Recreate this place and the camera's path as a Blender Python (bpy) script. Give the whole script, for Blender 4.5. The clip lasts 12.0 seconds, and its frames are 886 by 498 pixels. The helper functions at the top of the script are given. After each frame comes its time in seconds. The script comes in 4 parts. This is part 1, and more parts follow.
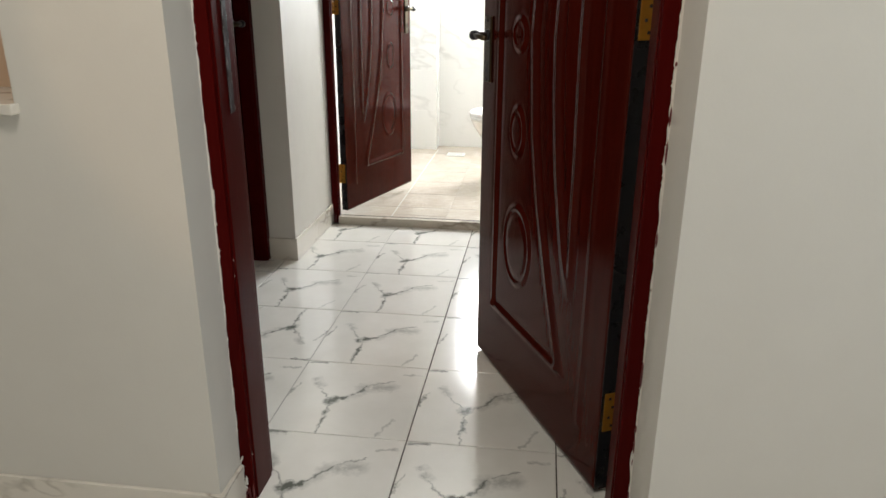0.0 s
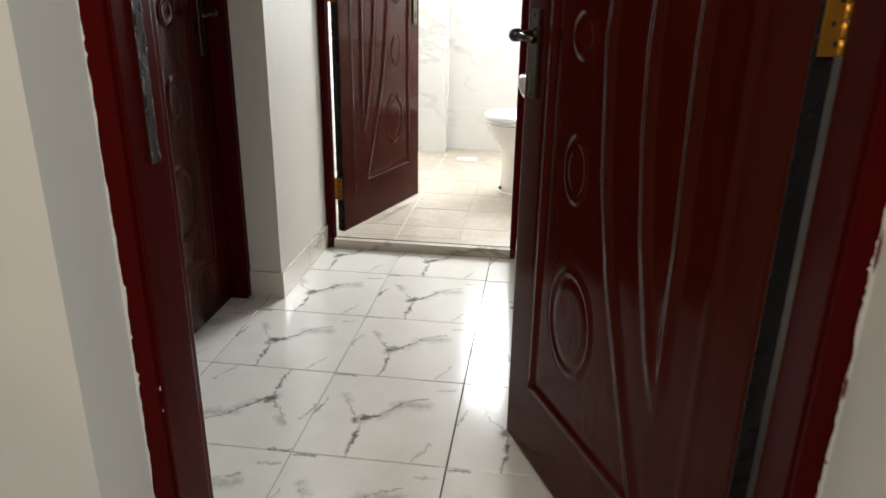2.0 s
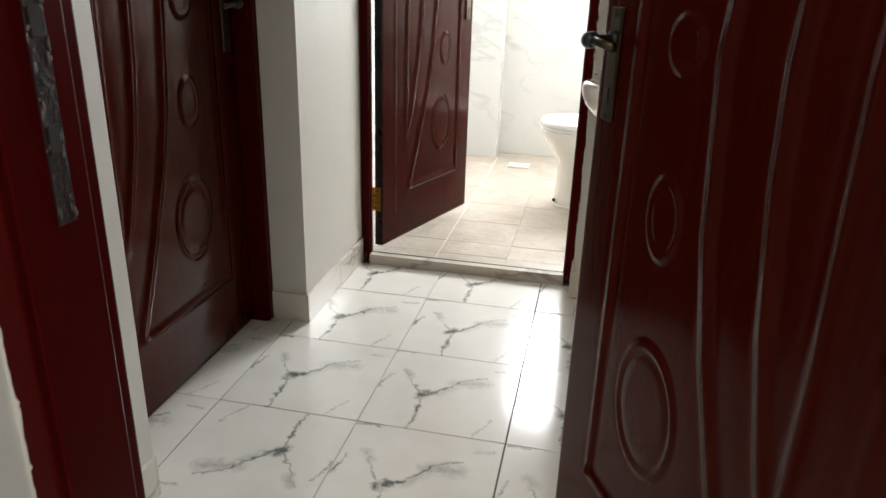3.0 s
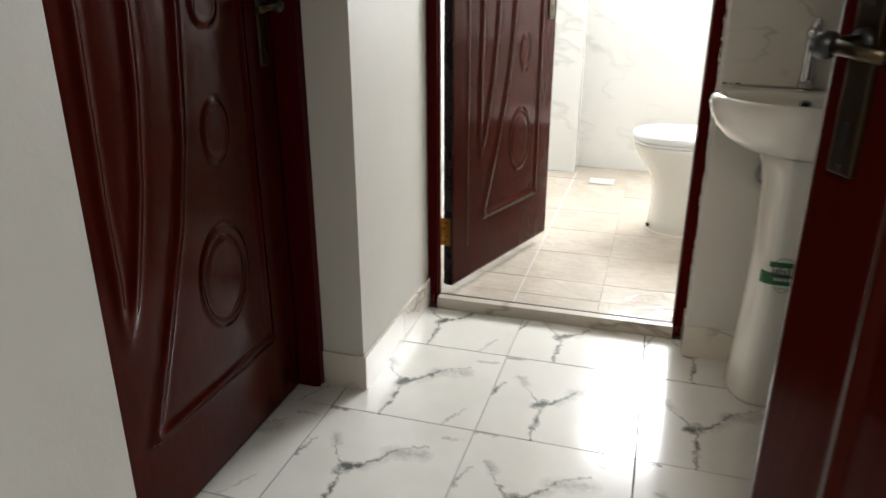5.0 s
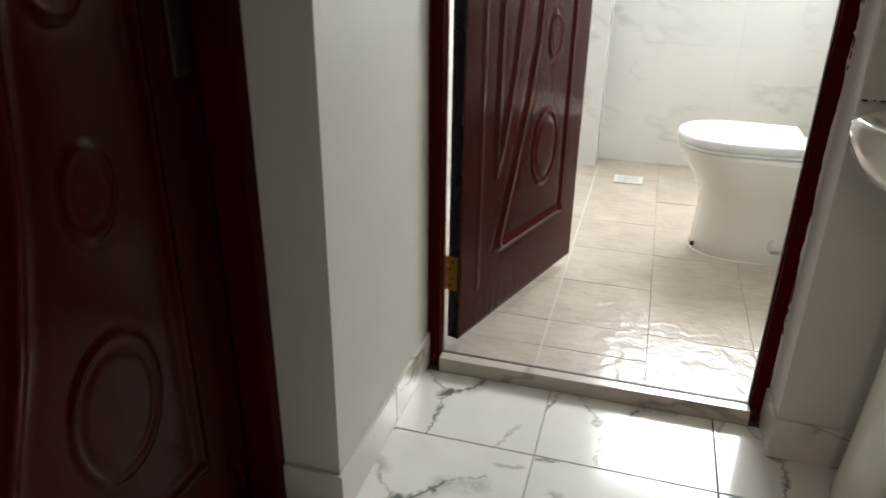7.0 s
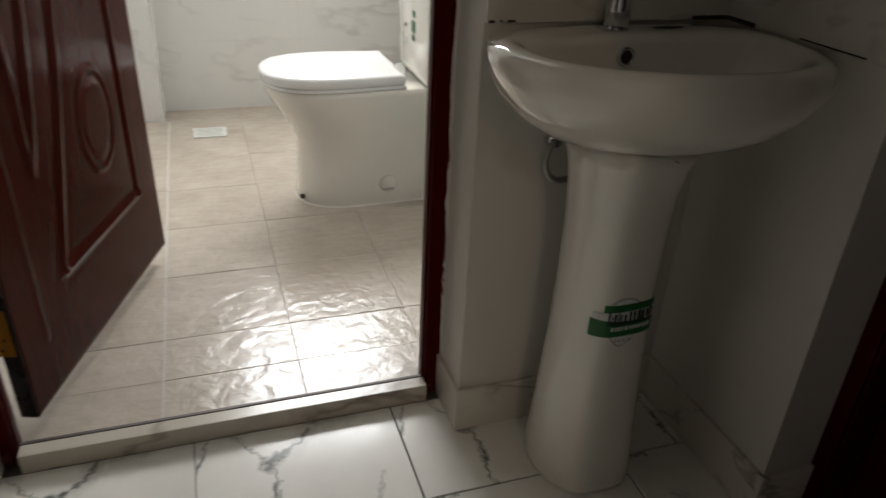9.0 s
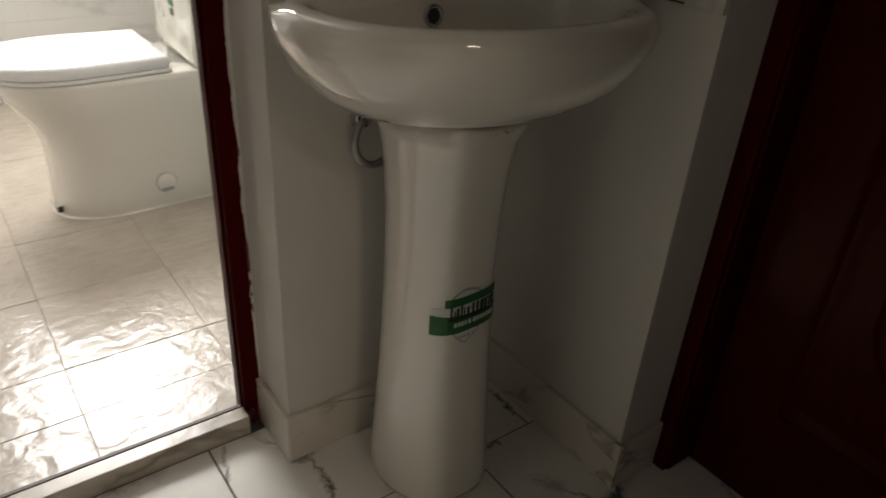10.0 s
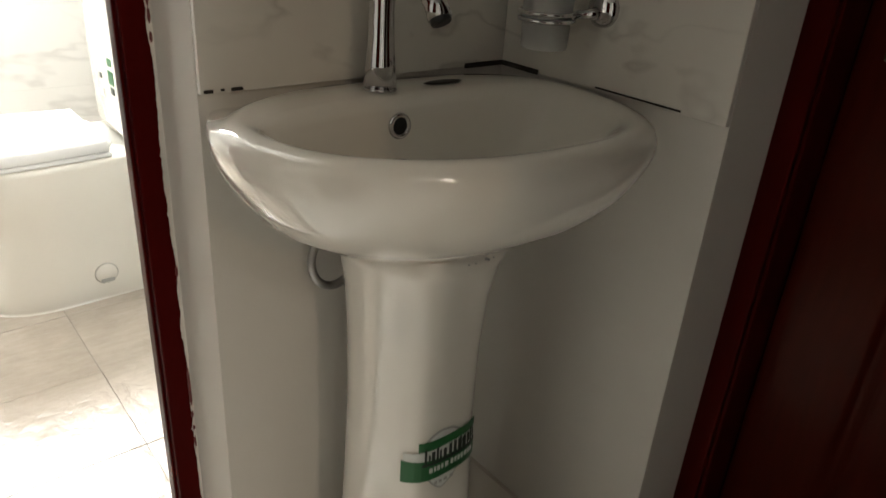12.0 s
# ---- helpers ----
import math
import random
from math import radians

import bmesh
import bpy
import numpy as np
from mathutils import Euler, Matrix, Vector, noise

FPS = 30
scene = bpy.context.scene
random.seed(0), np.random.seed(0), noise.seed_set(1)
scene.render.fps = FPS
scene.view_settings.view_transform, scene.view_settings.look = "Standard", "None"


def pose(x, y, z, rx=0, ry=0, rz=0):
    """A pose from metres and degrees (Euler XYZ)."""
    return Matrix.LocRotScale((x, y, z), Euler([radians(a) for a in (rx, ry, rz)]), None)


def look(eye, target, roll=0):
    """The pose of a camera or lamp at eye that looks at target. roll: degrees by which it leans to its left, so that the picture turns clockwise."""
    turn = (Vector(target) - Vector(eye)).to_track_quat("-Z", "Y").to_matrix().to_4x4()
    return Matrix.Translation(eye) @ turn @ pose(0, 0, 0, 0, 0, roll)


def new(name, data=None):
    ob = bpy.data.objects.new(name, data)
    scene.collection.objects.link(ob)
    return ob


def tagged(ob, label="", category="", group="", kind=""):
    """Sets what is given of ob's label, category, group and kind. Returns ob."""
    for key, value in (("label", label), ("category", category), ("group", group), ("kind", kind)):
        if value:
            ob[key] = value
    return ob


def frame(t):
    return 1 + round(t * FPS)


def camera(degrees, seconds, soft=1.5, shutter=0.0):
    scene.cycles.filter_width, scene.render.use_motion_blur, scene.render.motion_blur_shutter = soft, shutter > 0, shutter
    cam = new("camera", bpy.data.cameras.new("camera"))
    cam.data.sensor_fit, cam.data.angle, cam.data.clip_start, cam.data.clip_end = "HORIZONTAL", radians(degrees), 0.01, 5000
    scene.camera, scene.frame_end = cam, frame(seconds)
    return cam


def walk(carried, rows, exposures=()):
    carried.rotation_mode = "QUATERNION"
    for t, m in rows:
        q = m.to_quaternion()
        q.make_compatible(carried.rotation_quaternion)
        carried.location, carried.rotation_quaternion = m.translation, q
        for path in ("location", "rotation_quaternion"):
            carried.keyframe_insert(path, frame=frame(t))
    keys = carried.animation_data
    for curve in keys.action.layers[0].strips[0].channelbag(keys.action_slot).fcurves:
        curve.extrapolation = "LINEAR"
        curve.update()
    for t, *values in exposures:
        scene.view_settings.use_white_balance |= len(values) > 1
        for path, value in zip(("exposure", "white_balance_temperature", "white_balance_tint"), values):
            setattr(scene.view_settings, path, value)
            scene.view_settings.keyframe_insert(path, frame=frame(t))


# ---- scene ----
cam = camera(63.5, 12.0, shutter=0.4)
PATH = [
    (0, (0.314, -2.025, 1.138), (0.064, -0.157, 0.469), 0.3),
    (0.5, (0.268, -1.870, 1.122), (0.063, -0.008, 0.419), 0.9),
    (1, (0.215, -1.722, 1.127), (0.058, 0.135, 0.401), 2.0),
    (1.5, (0.188, -1.623, 1.135), (0.023, 0.239, 0.425), 0.8),
    (2, (0.178, -1.468, 1.134), (-0.069, 0.389, 0.432), 0.9),
    (2.5, (0.171, -1.293, 1.129), (-0.161, 0.546, 0.418), 1.4),
    (4.5, (-0.01, -0.819, 1.116), (-0.437, 0.994, 0.39), 1.7),
    (5, (-0.032, -0.703, 1.096), (-0.57, 1.083, 0.376), 0.0),
    (5.5, (-0.087, -0.507, 1.11), (-0.756, 1.223, 0.362), 0.3),
    (6, (-0.154, -0.386, 1.121), (-0.838, 1.324, 0.34), 0.6),
    (6.5, (-0.205, -0.261, 1.118), (-0.845, 1.457, 0.321), 1.0),
    (8.5, (-0.322, 0.268, 1.055), (-0.023, 2.0, 0.107), 1.3),
    (9, (-0.301, 0.314, 1.042), (0.281, 1.968, 0.080), 2.8),
    (9.5, (-0.276, 0.405, 1.006), (0.523, 1.942, 0.005), 2.4),
    (10, (-0.251, 0.48, 0.992), (0.807, 1.851, -0.008), 3.8),
    (10.5, (-0.267, 0.498, 1.001), (0.893, 1.799, 0.021), 3.3),
    (11, (-0.274, 0.51, 1.028), (0.932, 1.812, 0.107), 5.1),
    (11.5, (-0.245, 0.545, 1.031), (0.951, 1.879, 0.142), 5.4),
    (12, (-0.168, 0.618, 1.022), (1.011, 1.978, 0.15), 4.1),
]
EXPOSURES = [(0.0, 0.0, 6500, 10), (4.5, -0.05, 6500, 10), (6.0, -0.1, 6500, 10), (6.6, -0.36, 6500, 10), (8.5, -1.15, 6500, 10), (9.5, -1.22, 6850, 13), (10.0, -0.85, 6950, 13),
             (10.5, -0.38, 6800, 12), (11.0, -0.15, 6700, 10), (12.0, 0.22, 6700, 10)]
walk(cam, [(t, look(eye, target, roll)) for t, eye, target, roll in PATH], EXPOSURES)

# ---- world and light ----
world = bpy.data.worlds.new("sky")
scene.world = world
world.use_nodes = True
wn = world.node_tree
sky = wn.nodes.new("ShaderNodeTexSky")
sky.sky_type, sky.sun_disc = "NISHITA", False
sky.sun_elevation, sky.sun_rotation = radians(50), radians(120)
wn.links.new(sky.outputs[0], wn.nodes["Background"].inputs[0])
wn.nodes["Background"].inputs[1].default_value = 0.12


def lamp(name, kind, m, power, color=(1, 1, 1), **settings):
    data = bpy.data.lights.new(name, kind)
    data.energy, data.color = power, color
    for key, value in settings.items():
        if key == "size":
            data.size = value
        elif key == "size_y":
            data.shape, data.size_y = "RECTANGLE", value
        elif key == "soft":
            data.shadow_soft_size = value
        elif key == "cone":
            data.spot_size, data.spot_blend = radians(value), 0.12
    ob = new(name, data)
    ob.matrix_world = m
    return ob


# bathroom window, added front room window and panel for fill, spot for warm patch
BATH_WIN = (-0.27, 0.53, 1.25, 2.05)      # x0, x1, z0, z1 in the far wall
FILL_WIN = (-2.75, -1.45, 0.95, 2.15)     # y0, y1, z0, z1 of an added opening in the front room's east wall
lamp("bath_daylight", "AREA", look((0.13, 3.70, 1.66), (-0.25, 1.8, 1.2)), 114, (0.955, 0.985, 1.0), size=0.78, size_y=0.78)
# fill from an added, unseen window that brightens the front wall
lamp("room_daylight", "AREA", look((2.28, -2.1, 1.55), (0.0, -1.7, 1.25)), 22, (0.93, 0.99, 1.0), size=1.3, size_y=1.2)
# soft overhead fill, added so that both door reveals are lit alike
lamp("panel_glow", "AREA", look((-0.1, -1.75, 2.585), (-0.1, -1.75, 0.0)), 19, (1.0, 0.94, 0.85), size=0.58, size_y=0.58)
# beam shaped to the front wall's warm patch; its source is unseen
lamp("spot_beam", "SPOT", look((-0.35, -3.3, 2.46), (-0.05, -0.8, 1.22)), 32, (1.0, 0.66, 0.38), soft=0.05, cone=24)

# ---- materials ----


class Nodes:
    """A small wrapper round one material's node tree."""

    def __init__(self, name):
        self.mat = bpy.data.materials.new(name)
        self.mat.use_nodes = True
        self.tree = self.mat.node_tree
        self.bsdf = self.tree.nodes["Principled BSDF"]

    def add(self, kind, **inputs):
        node = self.tree.nodes.new(kind)
        for key, value in inputs.items():
            self.put(node, key.replace("_", " "), value)
        return node

    def put(self, node, key, value):
        if isinstance(key, str) and key.isdigit():
            key = int(key)
        if isinstance(value, bpy.types.NodeSocket):
            self.tree.links.new(value, node.inputs[key])
        else:
            node.inputs[key].default_value = value

    def set(self, **inputs):
        for key, value in inputs.items():
            self.put(self.bsdf, key.replace("_", " "), value)
        return self

    def coord(self, which="Object"):
        return self.tree.nodes.new("ShaderNodeTexCoord").outputs[which]

    def position(self):
        return self.tree.nodes.new("ShaderNodeNewGeometry").outputs["Position"]

    def random(self):
        return self.tree.nodes.new("ShaderNodeObjectInfo").outputs["Random"]

    def math(self, op, a, b=0.0, clamp=False):
        node = self.tree.nodes.new("ShaderNodeMath")
        node.operation, node.use_clamp = op, clamp
        self.put(node, 0, a), self.put(node, 1, b)
        return node.outputs[0]

    def vec(self, op, a, b=(0, 0, 0)):
        node = self.tree.nodes.new("ShaderNodeVectorMath")
        node.operation = op
        self.put(node, 0, a)
        if op == "SCALE":
            self.put(node, "Scale", b)
        else:
            self.put(node, 1, b)
        return node.outputs["Value" if op in ("LENGTH", "DOT_PRODUCT", "DISTANCE") else "Vector"]

    def noise(self, vector, scale, detail=4.0, rough=0.55, distortion=0.0):
        node = self.add("ShaderNodeTexNoise", Vector=vector, Scale=scale, Detail=detail, Roughness=rough, Distortion=distortion)
        return node.outputs["Fac"], node.outputs["Color"]

    def ramp(self, fac, stops):
        node = self.tree.nodes.new("ShaderNodeValToRGB")
        self.put(node, "Fac", fac)
        while len(node.color_ramp.elements) < len(stops):
            node.color_ramp.elements.new(0.5)
        for element, (at, color) in zip(node.color_ramp.elements, stops):
            element.position = at
            element.color = (*color, 1) if len(color) == 3 else color
        return node.outputs["Color"]

    def mix(self, fac, a, b):
        node = self.tree.nodes.new("ShaderNodeMix")
        node.data_type = "RGBA"
        self.put(node, 0, fac)
        for key, value in ((6, a), (7, b)):
            self.put(node, key, (*value, 1) if isinstance(value, tuple) and len(value) == 3 else value)
        return node.outputs[2]

    def bump(self, height, strength=0.2, distance=0.01):
        self.put(self.bsdf, "Normal", self.add("ShaderNodeBump", Height=height, Strength=strength, Distance=distance).outputs[0])
        return self


def plaster(name, color, stain, gloss=0.55):
    n = Nodes(name)
    p = n.position()
    big, _ = n.noise(p, 1.3, 3)
    mid, _ = n.noise(p, 9, 5)
    fine, _ = n.noise(p, 160, 3)
    n.set(Base_Color=n.mix(n.math("MULTIPLY", n.math("ADD", big, mid), 0.5), color, stain), Roughness=n.math("ADD", n.math("MULTIPLY", mid, 0.25), gloss - 0.12))
    return n.bump(n.math("ADD", n.math("MULTIPLY", mid, 1.0), n.math("MULTIPLY", fine, 0.12)), 0.25, 0.006).mat


def segment_distance(n, p, a, b):
    """Distance from p to the stretch from a to b, both on the tile."""
    d = (b[0] - a[0], b[1] - a[1], 0)
    rel = n.vec("SUBTRACT", p, (a[0], a[1], 0))
    along = n.math("DIVIDE", n.vec("DOT_PRODUCT", rel, d), d[0] ** 2 + d[1] ** 2, clamp=True)
    return n.vec("DISTANCE", rel, n.vec("SCALE", d, along))


def veined_tile(name, base, cloud, vein, segments, gloss=0.08, per_tile=0.35):
    """Printed marble: every tile carries nearly the same motif of branching veins."""
    n = Nodes(name)
    p = n.vec("MULTIPLY", n.coord(), (1, 1, 0))
    rnd = n.random()
    shift = n.add("ShaderNodeCombineXYZ", X=n.math("MULTIPLY", rnd, 7.0), Y=n.math("MULTIPLY", rnd, 3.0), Z=n.math("MULTIPLY", rnd, per_tile))
    q = n.vec("ADD", p, n.vec("MULTIPLY", shift.outputs[0], (0, 0, 1)))
    _, wob1 = n.noise(q, 11, 3)
    _, wob2 = n.noise(q, 55, 3)
    w = n.vec("ADD", p, n.vec("ADD", n.vec("SCALE", n.vec("SUBTRACT", wob1, (0.5, 0.5, 0.5)), 0.028), n.vec("SCALE", n.vec("SUBTRACT", wob2, (0.5, 0.5, 0.5)), 0.030)))
    w = n.vec("MULTIPLY", w, (1, 1, 0))
    patch, _ = n.noise(q, 34, 6, 0.7)
    total = None
    for a, b, wide, dark in segments:
        d = segment_distance(n, w, a, b)
        line = n.math("MULTIPLY", n.math("SUBTRACT", 1.0, n.math("DIVIDE", d, wide), clamp=True), dark)
        total = line if total is None else n.math("MAXIMUM", total, line)
    total = n.math("MULTIPLY", total, n.math("ADD", n.math("MULTIPLY", patch, 5.0), -1.55, clamp=True), clamp=True)
    soft, _ = n.noise(q, 7, 4)
    body = n.mix(n.ramp(soft, [(0.35, (0, 0, 0)), (0.75, (1, 1, 1))]), base, cloud)
    n.set(Base_Color=n.mix(total, body, vein), Roughness=n.math("ADD", n.math("MULTIPLY", patch, 0.05), gloss), Specular_IOR_Level=0.55)
    wave, _ = n.noise(n.position(), 6, 2)
    return n.bump(wave, 0.04, 0.01).mat


# motif on one tile, in shares of its side: from, to, half width in metres, strength
FLOOR_MOTIF = [
    ((0.35, 0.42), (0.24, 0.55), 0.0050, 0.75), ((0.24, 0.55), (0.14, 0.72), 0.0045, 0.6), ((0.16, 0.71), (0.21, 0.63), 0.0200, 0.42),
    ((0.35, 0.42), (0.44, 0.48), 0.0120, 1.3), ((0.44, 0.48), (0.51, 0.55), 0.0085, 1.0), ((0.51, 0.55), (0.58, 0.66), 0.0095, 1.0),
    ((0.58, 0.66), (0.76, 0.76), 0.0055, 0.7), ((0.56, 0.63), (0.75, 0.67), 0.0340, 0.48), ((0.46, 0.47), (0.56, 0.57), 0.0220, 0.30),
    ((0.335, 0.40), (0.375, 0.445), 0.0230, 1.5), ((0.35, 0.42), (0.36, 0.30), 0.0050, 0.8), ((0.36, 0.28), (0.35, 0.14), 0.0105, 1.1),
    ((0.345, 0.14), (0.345, 0.01), 0.0060, 0.9), ((0.02, 0.975), (0.15, 0.985), 0.0080, 0.9), ((0.87, 0.22), (0.77, 0.02), 0.0065, 0.45),
    ((0.01, 0.45), (0.03, 0.55), 0.0085, 1.0), ((0.03, 0.55), (0.06, 0.64), 0.0050, 0.6), ((0.82, 0.87), (0.95, 0.885), 0.0080, 0.5),
]
FLOOR_VEINS = [(((a[0] - 0.5) * 0.4, (a[1] - 0.5) * 0.4), ((b[0] - 0.5) * 0.4, (b[1] - 0.5) * 0.4), wide, dark) for a, b, wide, dark in FLOOR_MOTIF]
floor_tile = veined_tile("marble_floor_tile", (0.83, 0.81, 0.755), (0.75, 0.73, 0.67), (0.15, 0.158, 0.138), FLOOR_VEINS, gloss=0.12)


def long_marble(name, base, cloud, vein, scale, amount, gloss, seed=0.0, curl=0.5, band=0.022):
    """Marble whose veins run slantwise over the whole surface."""
    n = Nodes(name)
    p = n.vec("ADD", n.position(), (seed, seed * 0.7, 0))
    _, wob = n.noise(p, scale * 1.6, 4)
    q = n.vec("ADD", n.vec("MULTIPLY", n.vec("ADD", p, n.vec("MULTIPLY", n.add("ShaderNodeCombineXYZ", X=n.vec("DOT_PRODUCT", p, (0, 0, 1))).outputs[0], (0.8, 0, 0))), (1.0, 1.0, 2.2)), n.vec("SCALE", wob, curl / scale))
    thick, _ = n.noise(q, scale, 3, 0.5)
    ridge = n.math("ABSOLUTE", n.math("SUBTRACT", thick, 0.5))
    where, _ = n.noise(p, scale * 0.8, 3)
    line = n.math("MULTIPLY", n.ramp(ridge, [(0.0, (1, 1, 1)), (band, (0, 0, 0))]), n.ramp(where, [(0.42, (0, 0, 0)), (0.58, (1, 1, 1))]))
    body = n.mix(where, base, cloud)
    n.set(Base_Color=n.mix(n.math("MULTIPLY", line, amount), body, vein), Roughness=gloss, Specular_IOR_Level=0.5)
    return n.mat


skirt_tile = long_marble("skirting_tile", (0.72, 0.675, 0.60), (0.63, 0.585, 0.51), (0.16, 0.12, 0.08), 4.6, 0.6, 0.14, 0.4, 0.35, 0.030)
threshold_stone = long_marble("threshold_stone", (0.60, 0.55, 0.47), (0.50, 0.45, 0.38), (0.17, 0.13, 0.09), 3.4, 0.75, 0.2, 2.3, 0.35, 0.035)
bath_wall_tile = long_marble("bath_wall_tile", (0.79, 0.785, 0.76), (0.74, 0.735, 0.71), (0.45, 0.44, 0.42), 2.1, 0.42, 0.12, 3.1, 0.35, 0.03)
splash_tile = long_marble("splash_tile", (0.72, 0.695, 0.635), (0.64, 0.615, 0.55), (0.36, 0.33, 0.29), 4.0, 0.55, 0.12, 1.7, 0.4)


def stone_floor():
    n = Nodes("bath_floor_tile")
    p = n.vec("ADD", n.position(), n.add("ShaderNodeCombineXYZ", X=n.math("MULTIPLY", n.random(), 9.0), Y=n.math("MULTIPLY", n.random(), 5.0)).outputs[0])
    big, _ = n.noise(p, 5, 5, 0.6)
    streak, _ = n.noise(n.vec("MULTIPLY", p, (1.0, 3.5, 1.0)), 14, 5, 0.65)
    relief, _ = n.noise(p, 22, 3, 0.5, 0.6)
    tone = n.math("ADD", n.math("MULTIPLY", big, 0.6), n.math("MULTIPLY", streak, 0.4))
    n.set(Base_Color=n.ramp(tone, [(0.3, (0.41, 0.35, 0.28)), (0.55, (0.52, 0.455, 0.38)), (0.75, (0.61, 0.555, 0.485))]), Roughness=n.math("ADD", n.math("MULTIPLY", streak, 0.12), 0.15), Specular_IOR_Level=0.5)
    return n.bump(n.math("ADD", relief, n.math("MULTIPLY", streak, 0.08)), 0.26, 0.012).mat


def mahogany(name, dark, light, gloss, sheen, tint):
    n = Nodes(name)
    p = n.coord()
    _, wob = n.noise(p, 3, 2)
    q = n.vec("MULTIPLY", n.vec("ADD", p, n.vec("SCALE", wob, 0.05)), (26, 26, 1.6))
    grain, _ = n.noise(q, 3.0, 5, 0.6)
    patch, _ = n.noise(p, 5, 3)
    n.set(Base_Color=n.mix(n.math("ADD", n.math("MULTIPLY", grain, 0.7), n.math("MULTIPLY", patch, 0.3)), dark, light), Roughness=n.math("ADD", n.math("MULTIPLY", patch, 0.07), gloss), Specular_IOR_Level=sheen, Specular_Tint=tint)
    drip, _ = n.noise(n.vec("MULTIPLY", p, (1, 1, 0.35)), 18, 3)
    return n.bump(n.math("ADD", drip, n.math("MULTIPLY", grain, 0.25)), 0.10, 0.004).mat


def plain(name, color, rough=0.4, metal=0.0, wear=0.12, bump=0.0, **more):
    n = Nodes(name)
    a, _ = n.noise(n.position(), 14, 4)
    b, _ = n.noise(n.position(), 90, 2)
    dim = tuple(c * (1 - wear) for c in color)
    n.set(Base_Color=n.mix(n.math("MULTIPLY", n.math("ADD", a, b), 0.5), color, dim), Roughness=n.math("ADD", n.math("MULTIPLY", a, 0.12 if rough > 0.1 else 0.03), rough - 0.03), Metallic=metal, **more)
    if bump:
        n.bump(b, bump, 0.004)
    return n.mat


wall_paint = plaster("white_wall_paint", (0.66, 0.635, 0.58), (0.60, 0.57, 0.515))
ceiling_paint = plaster("ceiling_paint", (0.64, 0.63, 0.60), (0.60, 0.585, 0.555), 0.7)
bath_floor_tile = stone_floor()
door_wood = mahogany("varnished_door_wood", (0.019, 0.0016, 0.0008), (0.066, 0.0066, 0.0030), 0.12, 0.10, (1.0, 0.55, 0.45, 1))
frame_wood = mahogany("painted_frame_wood", (0.034, 0.0014, 0.0013), (0.068, 0.0036, 0.0030), 0.30, 0.06, (1.0, 0.4, 0.35, 1))
ceramic = plain("glazed_ceramic", (0.81, 0.78, 0.70), 0.06, wear=0.04, Coat_Weight=0.9, Coat_Roughness=0.03)
white_plastic = plain("white_plastic", (0.84, 0.84, 0.82), 0.18, wear=0.03)
chrome = plain("chrome", (0.62, 0.62, 0.63), 0.08, 1.0, wear=0.1)
dull_steel = plain("dull_steel", (0.115, 0.088, 0.055), 0.30, 1.0, wear=0.35)
worn_steel = plain("worn_steel", (0.020, 0.004, 0.0035), 0.6, 0.0, wear=0.7, bump=0.4)
worn_grey = plain("worn_grey", (0.15, 0.125, 0.115), 0.5, 0.3, wear=0.5)
brass = plain("yellow_brass", (0.75, 0.36, 0.05), 0.35, 0.75, wear=0.35)
black_plastic = plain("black_plastic", (0.015, 0.015, 0.016), 0.25)
grout_pale = plain("pale_grout", (0.58, 0.56, 0.52), 0.85, bump=0.3, wear=0.3)
grout_grey = plain("grey_grout", (0.36, 0.34, 0.30), 0.85, bump=0.3, wear=0.3)
grout_dark = plain("dark_grout", (0.13, 0.115, 0.095), 0.9, bump=0.3, wear=0.4)
# near black for screws and grime, and for shade laid into open joints
dirt_and_shade = plain("dark_gap_dirt", (0.035, 0.028, 0.022), 0.8, wear=0.5)
red_drip = plain("red_paint_drip", (0.11, 0.010, 0.010), 0.32)
peach_tile = plain("peach_wall_tile", (0.66, 0.45, 0.30), 0.3, wear=0.2)
green_print = plain("green_print", (0.015, 0.13, 0.035), 0.35)
white_print = plain("white_print", (0.70, 0.72, 0.68), 0.35)
grey_print = plain("grey_print", (0.40, 0.40, 0.37), 0.4)
dark_print = plain("dark_print", (0.02, 0.03, 0.02), 0.4)
hose_mat = plain("braided_hose", (0.45, 0.44, 0.42), 0.35, 0.8, wear=0.4)


def glass_material():
    n = Nodes("clear_glass")
    n.set(Base_Color=(0.93, 0.94, 0.92, 1), Roughness=0.35, Transmission_Weight=0.8, IOR=1.2)
    return n.mat


glass = glass_material()

# ---- mesh helpers ----


def link_mesh(name, bm, material, parent=None, smooth=False):
    me = bpy.data.meshes.new(name)
    bm.to_mesh(me)
    bm.free()
    me.materials.append(material)
    if smooth:
        me.shade_smooth()
    ob = new(name, me)
    if parent:
        ob.parent = parent
    return ob


def part(name, bm, material, parent, label="", smooth=False):
    ob = link_mesh(name, bm, material, parent, smooth)
    if label:
        tagged(ob, label)
    return ob


def box(x0, x1, y0, y1, z0, z1, bevel=0.0, bm=None, m=None):
    own = bmesh.new()
    vs = bmesh.ops.create_cube(own, size=1)["verts"]
    bmesh.ops.scale(own, vec=(x1 - x0, y1 - y0, z1 - z0), verts=vs)
    bmesh.ops.translate(own, vec=((x0 + x1) / 2, (y0 + y1) / 2, (z0 + z1) / 2), verts=vs)
    if bevel:
        bmesh.ops.bevel(own, geom=own.edges[:], offset=bevel, segments=2, affect="EDGES", profile=0.6)
    if m is not None:
        own.transform(m)
    if bm is None:
        return own
    return merge(bm, own)


